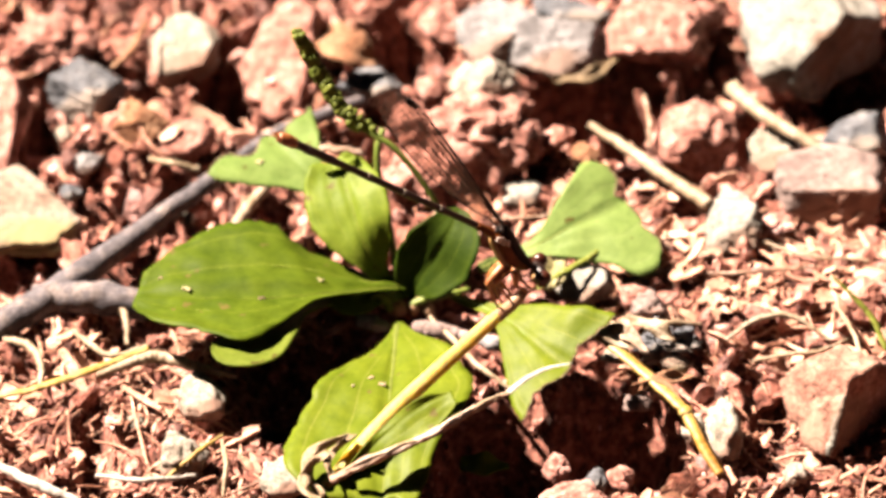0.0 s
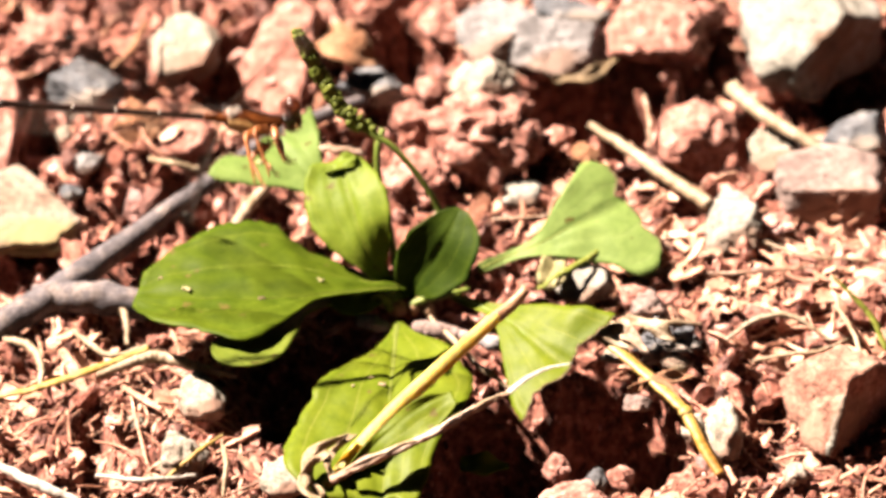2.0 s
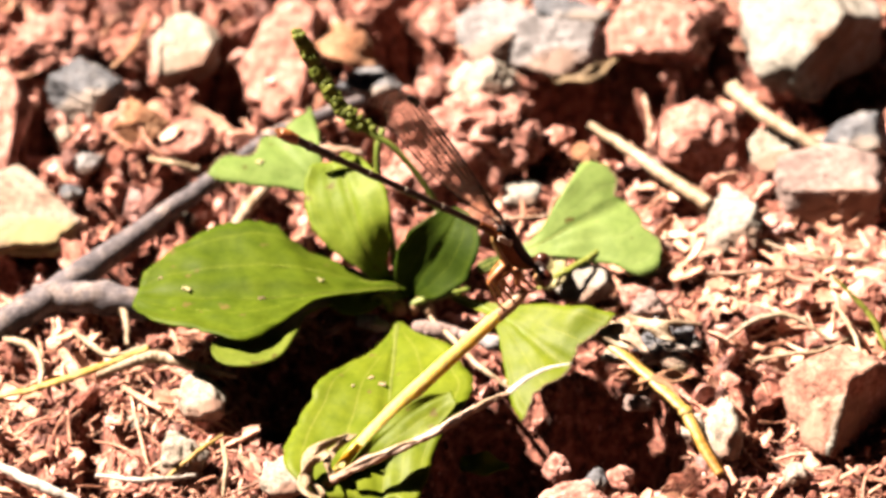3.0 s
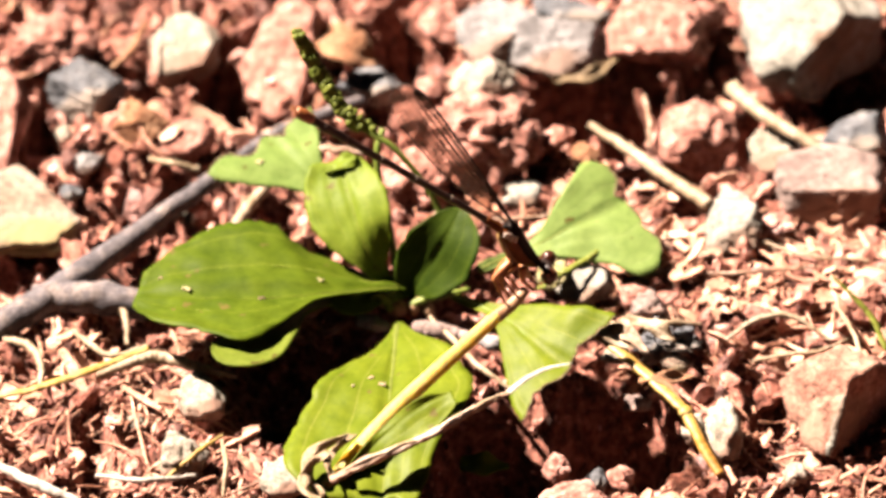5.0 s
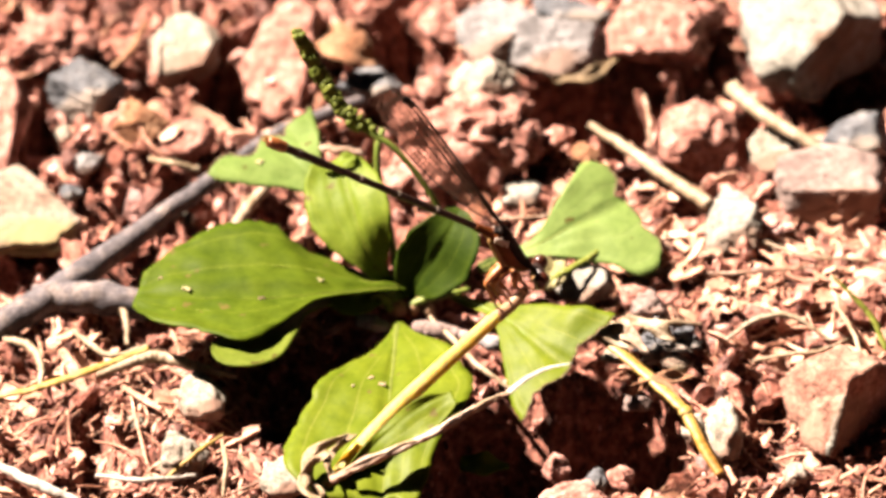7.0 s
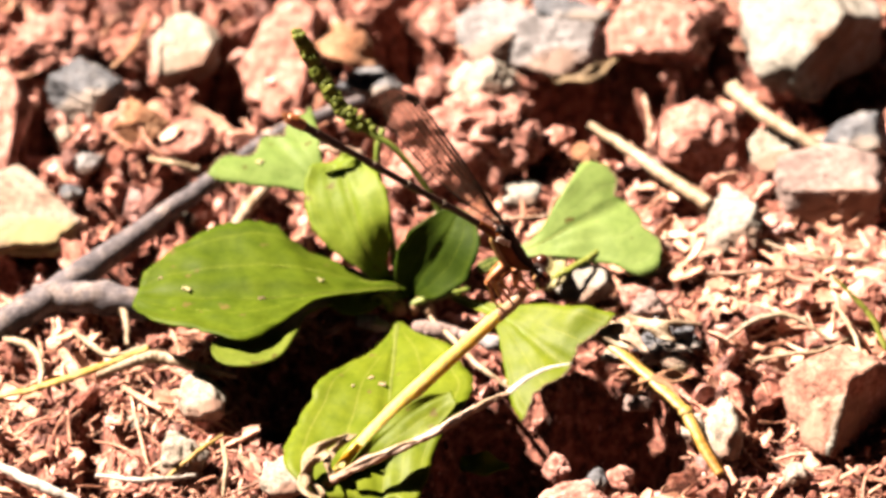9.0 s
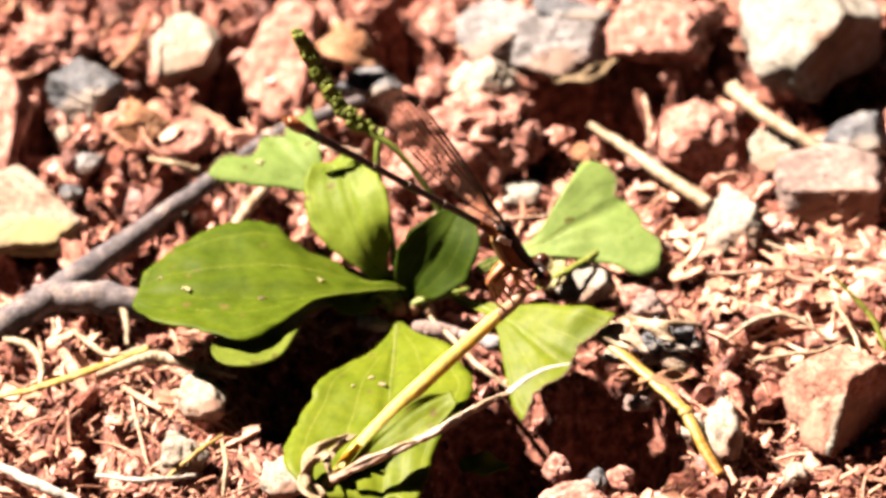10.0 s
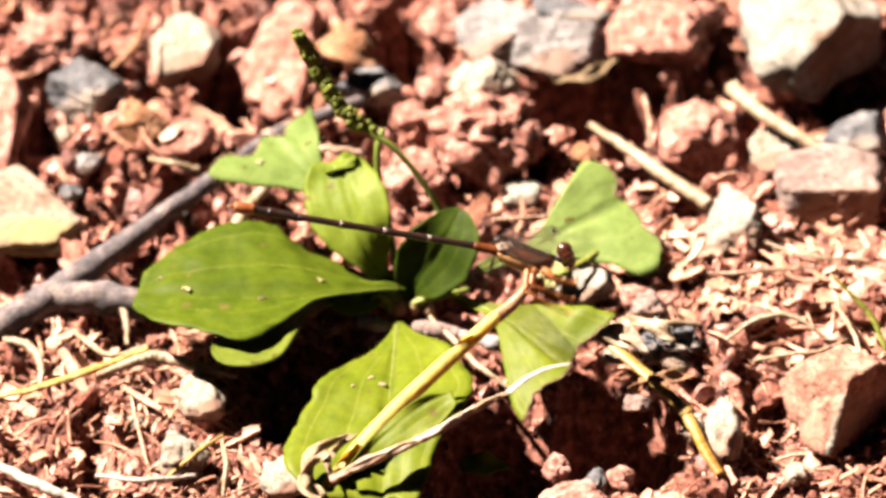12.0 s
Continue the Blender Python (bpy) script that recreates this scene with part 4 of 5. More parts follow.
for label, pts, w, material in (
    ("crumpled pale dry leaf scrap on straw", [(17.20, -22.03, 6.50), (20.24, -24.19, 7.00), (24.66, -26.39, 6.00)], 1.5, STRAW),
    ("pinkish dry sheath scrap on straw", [(19.60, -20.60, 5.60), (21.40, -23.60, 7.20), (24.60, -27.40, 6.60)], 1.1, DRYLEAF),
    ("curled cream dry sheath beside straw", [(21.60, -19.40, 4.60), (25.20, -22.00, 6.20), (28.20, -23.40, 5.00)], 1.0, STRAW),
    ("orange-tan dry leaf piece under straw", [(22.40, -31.80, 4.20), (26.20, -31.00, 5.40), (30.40, -29.40, 4.60)], 0.8, TAN),
    ("pale yellow leaf scrap beside a stone", [(13.97, -5.74, 4.00), (13.37, -9.78, 4.50), (12.33, -11.55, 3.00)], 1.9, SCRAP),
    ("reddish brown curled dead leaf by a stone", [(13.94, 27.16, 5.00), (18.19, 26.48, 6.00), (21.83, 30.14, 6.00)], 0.9, BROWN_EDGE),
    ("orange dead leaf scrap on clay", [(-16.02, 33.58, 6.00), (-12.41, 30.61, 7.00), (-8.50, 30.82, 5.00)], 2.4, TAN),
):
    geo, uvs = leaf_grid(pts, (0.1, -0.4, 1), [0.3, w, w * 1.1, 0.4], [0.3, w * 0.9, w, 0.4], fold=18, wave=0.5, seed=len(label), nv=20, nu=10)
    tagged(new("dead_leaf", mesh_of("dead_leaf", geo[0], geo[1], material, uvs=uvs)), label, "leaf")

spike = part("flower_spike", tube([np.array(p) - ROOT for p in ((-0.62, -9.94, 3.00), (-0.07, -6.31, 9.00), (-1.66, -4.62, 13.00), (-5.80, -2.54, 18.00), (-9.25, -1.39, 20.00), (-12.69, 0.06, 23.00), (-15.43, 2.23, 27.00), (-17.62, 3.84, 31.00))], [0.45, 0.45, 0.42, 0.4, 0.42, 0.4, 0.35, 0.3], 8, 50), STALK, plant, "thin stalk with a green flower spike")
line = spline([np.array(p) - ROOT for p in ((-9.25, -1.39, 20.00), (-12.69, 0.06, 23.00), (-15.43, 2.23, 27.00), (-17.62, 3.84, 31.00))], 40)
rng = np.random.RandomState(4)
buds = []
for i, p in enumerate(line):
    for k in range(5 if i > 6 else 2):
        a = k * 1.57 + i * 0.85 + rng.uniform(-0.3, 0.3)
        r = (0.8 - 0.3 * i / 40) * rng.uniform(0.6, 1.15)
        q = rng.uniform(0.75, 1.1)
        buds.append(ellipsoid(p + np.array([math.cos(a) * r, math.sin(a) * r * 0.8, math.sin(a) * r * 0.55]), (0.5 * q, 0.5 * q, 0.66 * q), 2, rng.uniform(-40, 40, 3)))
part("flower_head", join(*buds), BUD, spike, "tight green flower buds")
part("flower_stalk", tube([np.array(p) - ROOT for p in ((-5.82, -9.94, 3.00), (-6.17, -7.16, 7.00), (-7.77, -2.33, 12.00), (-8.04, -0.10, 16.00), (-7.34, 1.50, 18.00))], [0.4, 0.4, 0.42, 0.45, 0.4], 8, 30), STALK, plant, "thin bare stalk with a bent tip")

# leaf bases at the crown
part("leaf_base", tube([np.array((-6.50, -13.90, 2.00)) - ROOT, np.array((-7.04, -14.33, 4.00)) - ROOT, np.array((-8.22, -14.06, 4.50)) - ROOT, np.array((-8.91, -14.59, 3.50)) - ROOT], [0.5, 0.6, 0.5, 0.3], 8, 20), LEAF_YELLOW, plant, "pale curled leaf base")
part("leaf_base", tube([np.array((-5.82, -12.99, 1.50)) - ROOT, np.array((-6.50, -12.67, 3.50)) - ROOT, np.array((-8.57, -12.57, 4.50)) - ROOT, np.array((-10.64, -12.84, 5.00)) - ROOT], [0.7, 0.8, 0.6, 0.4], 8, 20, rough=0.1), STALK, plant, "green leaf base")
part("leaf_base", tube([np.array((-4.43, -12.99, 1.50)) - ROOT, np.array((-2.70, -12.88, 2.50)) - ROOT, np.array((0.42, -12.30, 3.00)) - ROOT, np.array((3.19, -11.23, 3.00)) - ROOT], [0.45, 0.5, 0.45, 0.3], 8, 20), STALK, plant, "green leaf base")
part("crown", join(*[ellipsoid(np.array(c) - ROOT, r, 2, (k * 30, k * 20, k * 50)) for k, (c, r) in enumerate((((-5.6, -13.2, 1.6), (1.3, 1.1, 1.3)), ((-3.6, -12.8, 1.4), (1.1, 1.0, 1.0)), ((-1.8, -13.0, 1.2), (0.9, 1.1, 0.9)), ((-6.8, -12.2, 1.8), (1.0, 0.9, 1.2)), ((-2.6, -11.4, 2.2), (1.2, 0.9, 1.2))))]), STEM_RED, plant, "reddish brown crown at the soil")

# ---- perch ----
perch = thing("broken_stem", "yellowish broken plant stem rising from the soil, reddish at its end", "stem", (-14.32, -45.53, 0.19))
PB = np.array((-14.32, -45.53, 0.19))
part("stem", tube([np.array(p) - PB for p in ((-15.31, -51.04, 2.96), (-9.69, -44.97, 7.08), (-4.31, -39.83, 10.10), (3.11, -32.79, 13.03), (6.50, -29.70, 14.39))], [1.1, 1.0, 0.95, 0.85, 0.8], 14, 40, rough=0.02), STEM, perch)
part("stem_end", tube([np.array(p) - PB for p in ((6.37, -29.82, 14.32), (8.21, -28.22, 14.91), (10.04, -26.84, 16.24))], [0.81, 0.78, 0.62], 14, 14, rough=0.03), STEM_RED, perch, "reddish ragged stem end")
geo, uvs = leaf_grid([np.array(p) - PB for p in ((-11.66, -49.75, 6.83), (-7.31, -46.95, 10.17), (-3.08, -45.04, 13.22), (1.07, -43.83, 14.66))], (0.0, -0.5, 0.85), [0.3, 0.8, 1.0, 0.8, 0.3], [0.3, 2.4, 4.0, 4.0, 1.8], fold=8, seed=12)
part("sheath_leaf", geo, LEAF_FRESH, perch, "small folded green leaf", uvs=uvs)
for pts, w, k in (
    (((-14.20, -51.84, 5.11), (-15.96, -49.37, 6.50), (-15.30, -47.27, 8.22), (-11.55, -45.32, 9.00)), 0.85, 13),
    (((-14.60, -52.43, 5.19), (-16.48, -51.07, 6.04), (-15.82, -49.14, 7.55), (-13.68, -47.65, 8.55)), 0.65, 14),
    (((-13.00, -50.55, 6.65), (-13.67, -48.67, 8.12), (-12.35, -46.84, 8.74), (-10.61, -45.14, 9.21)), 0.5, 15),
):
    geo, uvs = leaf_grid([np.array(p) - PB for p in pts], (0.2, -0.7, 0.6), [0.4, w, w * 0.9, 0.3], [0.4, w * 0.8, w, 0.3], fold=-14, wave=0.7, seed=k, jag=0.5, nv=26, nu=12)
    part("dry_sheath", geo, TORN, perch, "brown shrivelled sheath at the stem base")
part("dry_blade", tube([np.array(p) - PB for p in ((-13.30, -52.05, 7.98), (-8.95, -51.42, 10.28), (-1.60, -49.74, 13.07), (4.41, -47.13, 15.40), (7.75, -45.76, 16.25))], [0.6, 0.7, 0.55, 0.42, 0.34], 8, 70, flat=0.6, rough=0.34, seed=3), DRYLEAF, perch, "twisted dry brown blade")
for k, (a, b) in enumerate(((0.5, 0.9), (-0.55, -0.2), (0.2, -0.6))):
    strand = [np.array(p) - PB + np.array([0.15 * k, 0, a * math.sin(1.9 * i + k) + 0.25 * b]) for i, p in enumerate(((-12.84, -51.87, 8.19), (-8.95, -51.42, 10.28), (-5.61, -50.73, 11.72), (-1.60, -49.81, 13.13), (1.40, -48.63, 14.23), (4.41, -47.13, 15.40), (8.08, -45.63, 16.40)))]
    part("dry_strand", tube(strand, [0.28, 0.4, 0.3, 0.34, 0.22, 0.25, 0.08], 6, 50, flat=0.5, rough=0.3, seed=20 + k), (DRYLEAF, TORN, STRAW)[k], perch, "frayed dry strand")
part("dry_tip", tube([np.array(p) - PB for p in ((7.62, -45.81, 16.20), (10.09, -44.23, 17.30), (12.44, -43.16, 17.79), (15.26, -42.40, 17.93))], [0.42, 0.4, 0.3, 0.12], 8, 24, flat=0.4, rough=0.1), WHITE_DRY, perch, "bleached white curled tip")

# ---- damselfly (own space: x ahead, y to its left, z over its back; origin at the wing bases) ----
bug = thing("damselfly", "slender dark brown damselfly with dusky clear wings, landing on a stem", "insect")


def hull_tube(stations, sides=20, shift=(0, 0, 0), arc=None, grow=1.0):
    """Body of oval sections, each between a point of its back and one of its belly, with a half width; arc: a shell over part of it."""
    s = np.array([(*d, *v, w) for d, v, w in stations], dtype=float)
    fine = np.hstack([spline(s[:, 0:3], 27), spline(s[:, 3:6], 27), np.interp(np.linspace(0, 1, 28), np.linspace(0, 1, len(s)), s[:, 6])[:, None]])
    verts, faces = [], []
    for q in fine:
        mid, half = (q[0:3] + q[3:6]) / 2, (q[0:3] - q[3:6]) / 2
        ring = np.linspace(0, 2 * math.pi, sides, endpoint=False) if arc is None else np.radians(np.linspace(arc[0], arc[1], sides // 2))
        turns = [(a, grow) for a in ring] + ([] if arc is None else [(a, grow - 0.08) for a in ring[::-1]])
        for a, k in turns:
            verts.append(mid + (half * math.sin(a) + np.array([0, q[6] * math.cos(a), 0])) * k + np.array(shift))
    n = len(fine)
    for i in range(n - 1):
        for j in range(sides):
            m = (j + 1) % sides
            faces.append((i * sides + j, i * sides + m, (i + 1) * sides + m, (i + 1) * sides + j))
    faces += [tuple(range(sides))[::-1], tuple(range((n - 1) * sides, n * sides))]
    return np.array(verts), faces


BODY = [((-0.40, 0.00, 0.67), (-0.29, 0.00, -0.64), 0.5), ((0.43, 0.00, 1.50), (0.58, 0.00, -1.27), 1.05), ((1.86, 0.00, 1.16), (1.69, 0.00, -1.97), 1.25), ((3.82, 0.00, 0.12), (3.02, 0.00, -2.75), 1.25), ((5.67, 0.00, -0.78), (4.81, 0.00, -3.10), 0.98), ((7.15, 0.00, -1.40), (6.72, 0.00, -2.80), 0.55)]
thorax = part("thorax", hull_tube(BODY), CHITIN_RED, bug, "red-brown thorax with a dark back")
part("back_stripe", hull_tube(BODY, arc=(22, 158), grow=1.04), STRIPE, thorax, "near-black back")
part("underside", hull_tube([((0.11, 0.00, -0.33), (0.34, 0.00, -1.49), 0.8), ((1.28, 0.00, -0.79), (1.66, 0.00, -2.38), 1.2), ((2.79, 0.00, -1.58), (3.23, 0.00, -3.13), 1.22), ((4.56, 0.00, -2.34), (5.02, 0.00, -3.49), 0.8)]), BELLY, thorax, "yellow-brown underside")
rng = np.random.RandomState(8)
for side in (1, -1):
    for spot in ((0.66, 0.00, 0.15), (1.53, 0.00, 0.11)):
        patch = [ellipsoid((spot[0] + rng.uniform(-0.5, 0.5), side * (1.14 + rng.uniform(-0.06, 0.06)), spot[2] + rng.uniform(-0.4, 0.3)), (0.26, 0.12, 0.22), 1) for _ in range(18)]
        part("pale_patch", join(*patch), DUST, thorax, "whitish dusty patch by the wing base")
    part("wing_hinge", ellipsoid((0.7, side * 0.42, 1.0), (0.75, 0.3, 0.4), 2), CHITIN, thorax)

HC = np.array((8.45, 0.00, -1.90))
head = part("head", join(ellipsoid(HC + np.array([0, -0.4, 0.15]), (0.7, 2.0, 0.75), 3, (-6, 20, 10)), ellipsoid(HC + np.array([-0.7, 0, 0.1]), (0.7, 0.5, 0.55), 2)), CHITIN, bug, "wide dark head")
for side in (1, -1):
    e = part("eye", ellipsoid(HC + np.array([-0.05 + 0.5 * side, side * (2.3 - 0.3 * side), 0.45 - 0.3 * side]), (0.98, 0.9, 1.04), 3), EYE_DARK, head, "glossy dark brown compound eye")
    part("eye_underside", ellipsoid(HC + np.array([0.1 + 0.5 * side, side * (2.32 - 0.3 * side), 0.05 - 0.3 * side]), (0.9, 0.84, 0.8), 3), EYE_RED, e, "red-brown lower half of the eye")
    part("antenna", tube([HC + np.array(q) for q in ((0.45, side * 0.45, 0.35), (1.05, side * 0.6, 0.65), (1.65, side * 0.8, 0.75))], [0.07, 0.045, 0.02], 5, 8), CHITIN, head)
part("face", join(ellipsoid(HC + np.array([0.6, 0, -0.4]), (0.55, 0.9, 0.55), 2), ellipsoid(HC + np.array([0.4, 0, -1.1]), (0.5, 0.7, 0.45), 2)), BELLY, head, "yellow-brown face and mouthparts")

abdomen = part("abdomen", tube([(0.4, 0, -0.1), (-1.0, 0, -0.15), (-2.6, 0, -0.1)], [0.75, 0.6, 0.5], 12, 10), CHITIN_RED, bug, "long slender dark abdomen with pale rings")
JOINTS = [-2.5, -8.1, -13.5, -18.8, -24.0, -27.6, -29.4]
for a, b in zip(JOINTS, JOINTS[1:]):
    mid, far = 0.42 + 0.10 * (a < -20), 0.5 + 0.12 * (b < -24)
    part("segment", tube([(a, 0, -0.1), ((a + b) / 2, 0, -0.08), (b, 0, -0.1)], [0.46 + 0.1 * (a < -23), mid, mid, far], 12, 14), CHITIN, abdomen)
    if b > -27:
        part("pale_ring", tube([(b + 0.13, 0, -0.1), (b, 0, -0.1), (b - 0.13, 0, -0.1)], [0.49, 0.50, 0.49], 12, 6), RING, abdomen, "narrow pale ring")
part("tail_tip", tube([(-29.3, 0, -0.1), (-30.6, 0, -0.1), (-31.7, 0, -0.15)], [0.66, 0.78, 0.62], 12, 10), AMBER, abdomen, "orange-brown thickened tail tip")
for side in (1, -1):
    part("tail_clasper", tube([(-31.5, side * 0.25, 0.0), (-32.1, side * 0.32, -0.05), (-32.6, side * 0.15, -0.2)], [0.2, 0.17, 0.06], 6, 8), AMBER, abdomen)


def leg(hip, knee, ankle, foot):
    ob = part("leg", tube([hip, ((hip[0] + knee[0]) / 2, (hip[1] + knee[1]) / 2, (hip[2] + knee[2]) / 2 + 0.1), knee], [0.46, 0.5, 0.32], 8, 10), LEG, bug)
    shin = [tube([knee, ((knee[0] + ankle[0]) / 2, (knee[1] + ankle[1]) / 2, (knee[2] + ankle[2]) / 2), ankle, foot], [0.26, 0.19, 0.14, 0.09], 6, 12)]
    part("shin", join(*shin), LEG, ob)
    k, a = np.array(knee), np.array(ankle)
    hairs = []
    for i in range(9):
        p = k + (a - k) * (0.1 + 0.09 * i)
        for s in (1, -1):
            hairs.append(tube([p, p + np.array([0.25, 0.35 * s, -0.35])], [0.035, 0.012], 4, 2))
    part("bristles", join(*hairs), CHITIN, ob, "stiff dark leg bristles")
    return ob, Vector(hip) * MM


LEGS = [
    leg((3.53, -0.90, -3.03), (2.81, -2.00, -5.54), (6.89, -1.30, -8.23), (7.89, -1.00, -8.69)),
    leg((4.36, -0.90, -3.00), (3.57, -2.00, -4.95), (7.70, -1.10, -6.71), (8.77, -0.70, -7.22)),
    leg((5.38, -0.70, -3.05), (6.54, -1.30, -4.36), (9.05, -0.60, -5.00), (9.65, -0.30, -4.56)),
    leg((4.32, 0.90, -3.89), (4.60, 1.40, -6.58), (8.19, 0.30, -8.46), (8.69, 0.00, -8.41)),
    leg((5.14, 0.90, -3.86), (5.42, 1.40, -5.96), (8.57, 0.30, -6.87), (8.96, 0.00, -6.79)),
    leg((5.96, 0.70, -3.64), (7.97, 1.00, -4.66), (9.43, 0.40, -4.74), (9.69, 0.20, -4.22)),
]


def chord(s):
    """Front and rear edge of a wing at a share of its length, in shares of the length."""
    body = np.interp(s, [0, 0.1, 0.2, 0.35, 0.5, 0.65, 0.8, 0.9, 0.96, 1.0], [0.022, 0.045, 0.088, 0.132, 0.158, 0.172, 0.178, 0.165, 0.13, 0.04])
    front = 0.012 + 0.010 * math.sin(math.pi * s) - 0.05 * max(0.0, (s - 0.86) / 0.14) ** 2
    return front, front - body


def wing(long):
    n, m = 46, 10
    verts, faces = [], []
    for i in range(n + 1):
        s = i / n
        a, b = chord(s)
        for j in range(m + 1):
            verts.append((s * long, (a + (b - a) * j / m) * long, 0.05 * math.sin(j * 2.2) * min(1, 4 * s)))
    for i in range(n):
        for j in range(m):
            q = i * (m + 1) + j
            faces.append((q, q + 1, q + m + 2, q + m + 1))
    root = new("wing", mesh_of("wing", verts, faces, MEMBRANE))
    root.parent = bug
    tagged(root, "clear dusky wing with a net of dark veins")
    rng = np.random.RandomState(246)
    veins = []

    def at(s, j):
        a, b = chord(s)
        return np.array([s * long, (a + (b - a) * j) * long, 0.0])

    for j, r, s0, s1 in ((0.0, 0.085, 0, 0.995), (0.12, 0.056, 0, 0.9), (0.26, 0.042, 0.08, 0.96), (0.42, 0.03, 0.15, 0.96), (0.57, 0.022, 0.2, 0.95), (0.72, 0.02, 0.3, 0.93), (0.86, 0.018, 0.45, 0.9), (1.0, 0.036, 0.02, 0.995)):
        veins.append(tube([at(s, j) for s in np.linspace(s0, s1, 14)], [r, r * 0.85, r * 0.65], 4, 40))
    rows = [0.0, 0.12, 0.26, 0.42, 0.57, 0.72, 0.86, 1.0]
    for a, b in zip(rows, rows[1:]):
        s = 0.2
        while s < 0.95:
            s += rng.uniform(0.02, 0.03)
            veins.append(tube([at(s, a), at(s + rng.uniform(-0.006, 0.006), b)], [0.023, 0.023], 3, 1))
    part("vein_net", join(*veins), VEIN, root, "dark veins of the wing")
    tip = [at(0.868, 0.0), at(0.935, 0.0), at(0.935, 0.15), at(0.868, 0.15)]
    top = [p + np.array([0, 0, 0.06]) for p in tip] + [p - np.array([0, 0, 0.06]) for p in tip]
    part("wing_mark", (np.array(top), [(0, 1, 2, 3), (7, 6, 5, 4), (0, 4, 5, 1), (1, 5, 6, 2), (2, 6, 7, 3), (3, 7, 4, 0)]), VEIN, root, "dark spot at the wing tip")
    return root


WINGS = [(wing(26.2), 1, 0), (wing(26.2), -1, 0), (wing(25.8), 1, 1), (wing(25.8), -1, 1)]


def wing_pose(side, rear, spread, lift_deg):
    """Wing folded back over the body, opened sideways by spread degrees."""
    a, w = radians(lift_deg - 0.25 * rear), radians(spread)
    back = Vector((-math.cos(a), 0, math.sin(a)))
    costa = Vector((math.sin(a), 0, math.cos(a)))
    along = back * math.cos(w) + Vector((0, side, 0)) * math.sin(w)
    flat = along.cross(costa)
    m = Matrix((along, costa, flat)).transposed().to_4x4()
    m.translation = Vector((0.6 - 0.2 * rear, side * 0.16, 1.0)) * MM
    return m


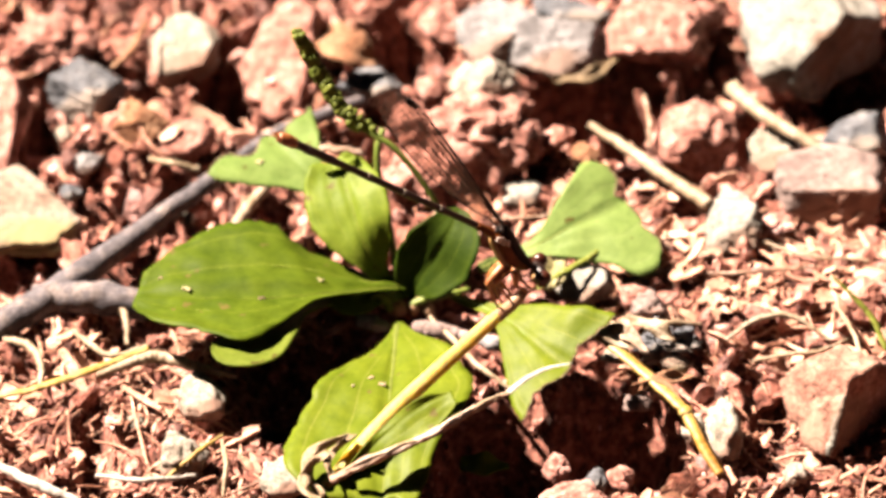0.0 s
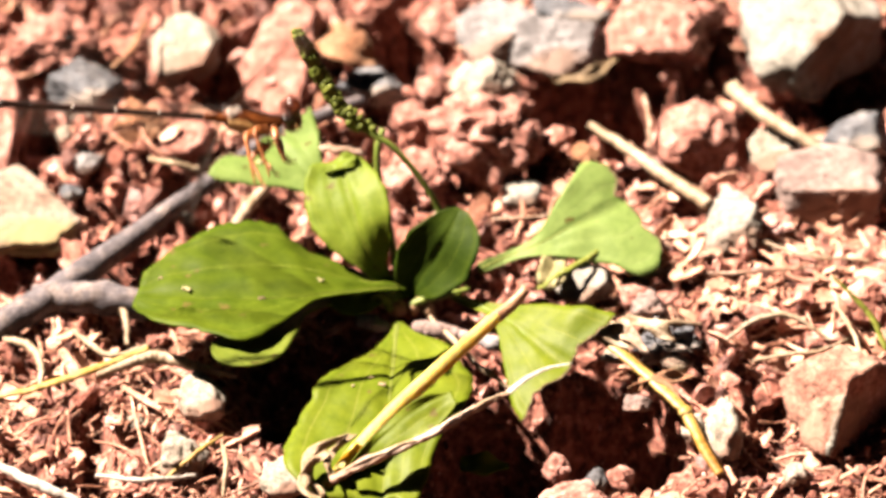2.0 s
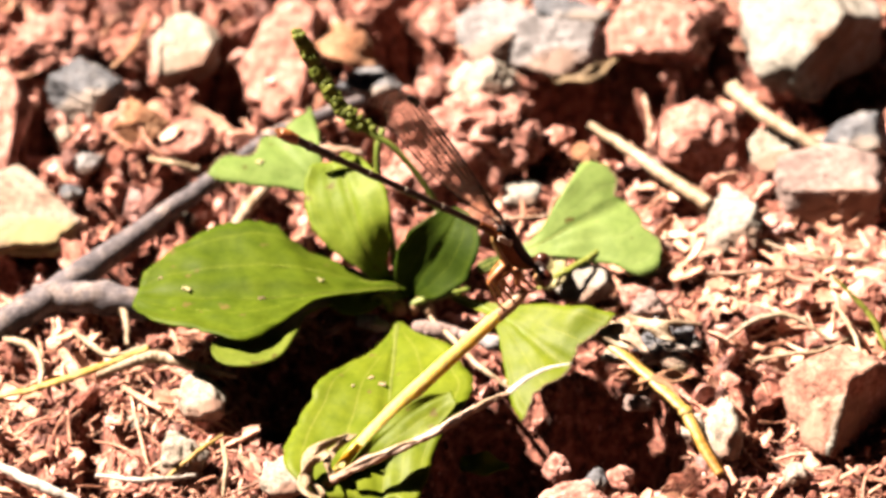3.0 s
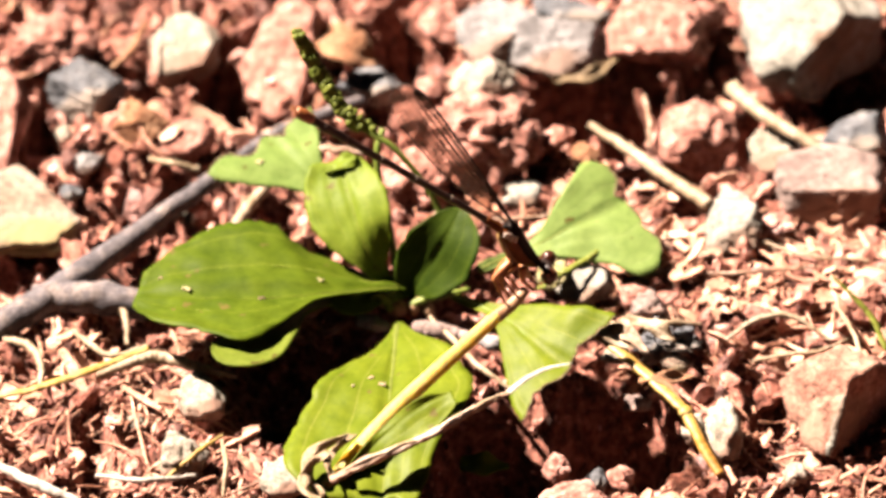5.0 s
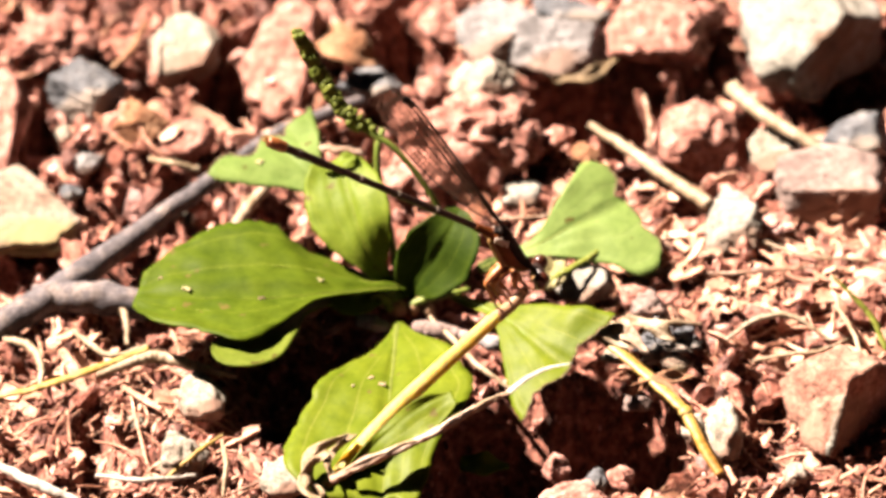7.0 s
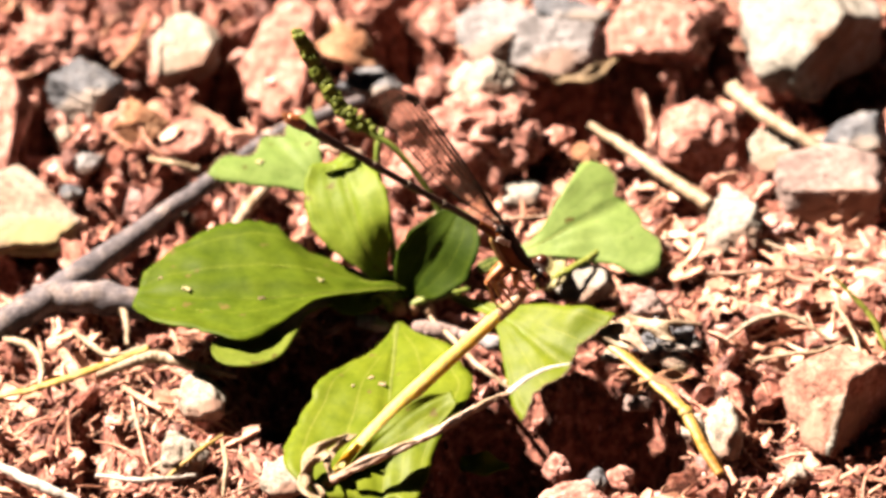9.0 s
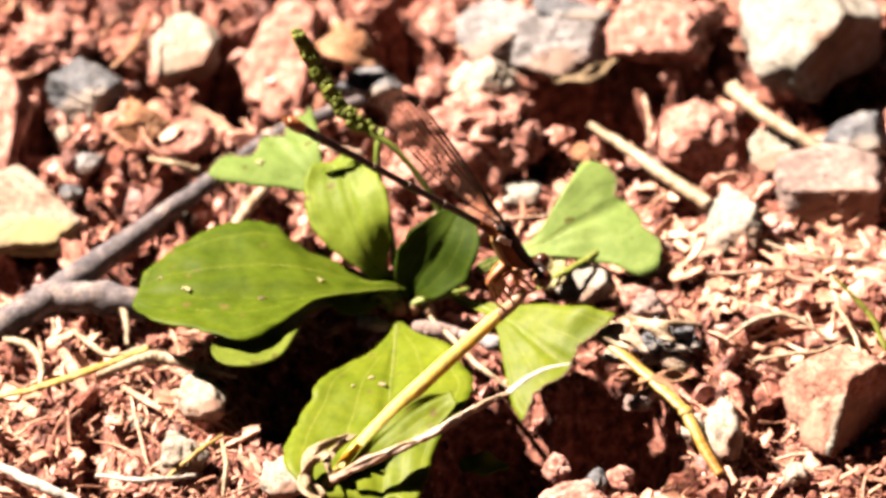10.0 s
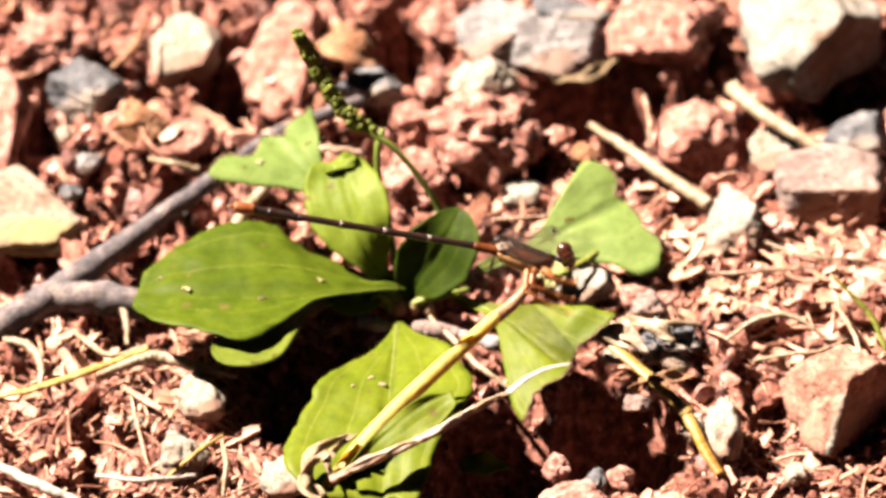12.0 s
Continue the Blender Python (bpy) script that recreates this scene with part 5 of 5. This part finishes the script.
def motions():
    rows = [
        (0.0, pose(0.00613, -0.02747, 0.02560, -0.0, 38.4, 10.1)), (0.7, pose(0.00620, -0.02743, 0.02565, -0.0, 38.4, 9.9)), (1.4, pose(0.00613, -0.02743, 0.02565, -0.0, 38.6, 10.7)),
        (1.4667, pose(-0.01509, -0.01223, 0.04377, 0.0, 30.2, -9.0)), (1.5333, pose(-0.04272, 0.00466, 0.06390, 0.0, 11.4, 16.9)), (1.6, pose(-0.04743, 0.00466, 0.06390, 0.0, 11.4, 16.9)),
        (1.7, pose(-0.03935, -0.00270, 0.05512, 0.0, 16.0, 44.9)), (1.8, pose(-0.03093, -0.01223, 0.04377, 0.0, 3.8, 57.3)), (1.9, pose(-0.02533, -0.01634, 0.03887, 0.0, 7.6, 66.5)),
        (2.0, pose(-0.02621, -0.01864, 0.03613, -60.0, 6.4, 26.2)), (2.1, pose(-0.00094, -0.02600, 0.02736, -35.0, 10.7, 4.1)), (2.2, pose(0.00714, -0.02803, 0.02493, 0.0, 25.2, 11.7)),
        (2.3, pose(0.00633, -0.02738, 0.02570, -0.0, 36.0, 13.4)), (2.4, pose(0.00707, -0.02721, 0.02591, 0.0, 37.5, 9.0)), (2.5, pose(0.00728, -0.02717, 0.02596, 0.0, 38.4, 6.8)), (2.8, pose(0.00680, -0.02725, 0.02586, 0.0, 38.6, 9.3)), (3.2, pose(0.00620, -0.02747, 0.02560, 0.0, 38.4, 8.0)),
        (4.0, pose(0.00647, -0.02734, 0.02576, 0.0, 38.5, 8.1)), (4.8, pose(0.00701, -0.02717, 0.02596, 0.0, 38.8, 6.2)), (5.5, pose(0.00714, -0.02704, 0.02612, 0.0, 38.7, 6.6)), (6.0, pose(0.00701, -0.02712, 0.02601, 0.0, 39.2, 6.6)),
        (6.1, pose(0.00593, -0.02704, 0.02612, -0.0, 35.3, 10.6)), (6.2, pose(-0.00141, -0.02422, 0.02947, -60.0, 40.5, 25.9)), (6.3, pose(-0.01368, -0.01907, 0.03561, -60.0, 30.1, -2.2)), (6.4, pose(-0.00990, -0.02067, 0.03370, -60.0, 23.3, -4.0)),
        (6.5, pose(0.00418, -0.02825, 0.02467, -25.0, 36.3, 53.4)), (6.6, pose(0.00579, -0.02773, 0.02529, 0.0, 30.0, 10.0)), (6.7, pose(0.00539, -0.02786, 0.02514, 0.0, 34.0, 9.9)), (6.8, pose(0.00566, -0.02764, 0.02539, 0.0, 37.0, 9.7)), (7.0, pose(0.00600, -0.02751, 0.02555, 0.0, 38.0, 7.3)), (7.2, pose(0.00606, -0.02747, 0.02560, 0.0, 38.2, 7.4)),
        (8.0, pose(0.00620, -0.02743, 0.02565, -0.0, 38.4, 6.9)), (8.8, pose(0.00627, -0.02743, 0.02565, -0.0, 38.7, 6.5)), (9.5, pose(0.00606, -0.02743, 0.02565, 0.0, 38.6, 7.4)), (10.5, pose(0.00667, -0.02734, 0.02576, 0.0, 38.6, 8.0)), (11.1, pose(0.00674, -0.02734, 0.02576, 0.0, 38.9, 8.7)), (11.2, pose(0.00674, -0.02734, 0.02576, 0.0, 39.0, 8.3)),
        (11.3, pose(0.00633, -0.02769, 0.02534, 0.0, 35.7, 4.1)), (11.3667, pose(-0.01913, -0.00790, 0.04893, 0.0, 48.2, 27.4)), (11.4333, pose(-0.07640, 0.00336, 0.06235, 0.0, 21.5, 27.0)), (11.6, pose(-0.08651, -0.02045, 0.03396, 0.0, 9.6, 23.1)),
        (11.8, pose(-0.05821, -0.02782, 0.02519, -0.0, 4.7, 21.4)), (11.9, pose(-0.00782, -0.02881, 0.02400, -45.0, 5.2, 17.9)), (12.0, pose(0.00620, -0.02868, 0.02416, -45.0, 2.2, 10.1)),
    ]
    walk(bug, rows)
    bends = [(0, -2.6), (0.7, -2.7), (1.4, -2.5), (1.4667, 16), (2.1, 16), (2.2, 2), (2.3, -9), (2.4, -9.6), (2.5, -9.4), (2.8, -2.2), (3.2, -3.5), (4, -1.2), (4.8, 1.1), (5.5, 0.2), (6, 1.9), (6.1, 8), (6.2, 14), (6.4, 14), (6.5, 4), (6.6, -9.8), (6.7, -8), (6.8, -6.6), (7, -5.4), (7.2, -4.5), (8, -1.7), (8.8, 0.6), (9.5, 0), (10.5, 0.2), (11.1, 1.3), (11.2, 1.7), (11.3, 4), (11.3667, 14), (11.9, 16), (12, 14)]
    walk(abdomen, [(t, pose(0, 0, 0, 0, b, 0)) for t, b in bends])
    # legs drawn back in flight
    for limb, hip in LEGS:
        tuck = Matrix.Translation(hip) @ Matrix.Rotation(radians(62), 4, "Y") @ Matrix.Translation(-hip)
        still = Matrix.Identity(4)
        walk(limb, [(0.0, still), (1.4, still), (1.5, tuck), (2.1, tuck), (2.2, still), (6.05, still), (6.2, tuck), (6.4, tuck), (6.55, still), (11.25, still), (11.4, tuck), (11.9, tuck), (12.0, still)])
    for w, side, rear in WINGS:
        beat = [(0.0, wing_pose(side, rear, -0.3, 24)), (1.4, wing_pose(side, rear, -0.3, 24))]
        for t0, t1, shut in ((1.4, 2.2667, True), (6.0333, 6.6, True), (11.2667, 12.0, False)):
            if t0 > 2:
                beat += [(t0, wing_pose(side, rear, -0.3, 24))]
            k = int(round((t1 - t0) * FPS))
            for i in range(1, k):
                beat.append((t0 + i / FPS, wing_pose(side, rear, 22 if (i + rear) % 2 else 98, 26)))
            if shut:
                beat += [(t1, wing_pose(side, rear, 26, 23)), (t1 + 0.1, wing_pose(side, rear, 8, 23)), (t1 + 0.2667, wing_pose(side, rear, -0.3, 24))]
        beat.append((12.0, wing_pose(side, rear, 98, 24)))
        walk(w, beat)


# ---- pieces of the ground ----
strewn(330, 11)
motions()
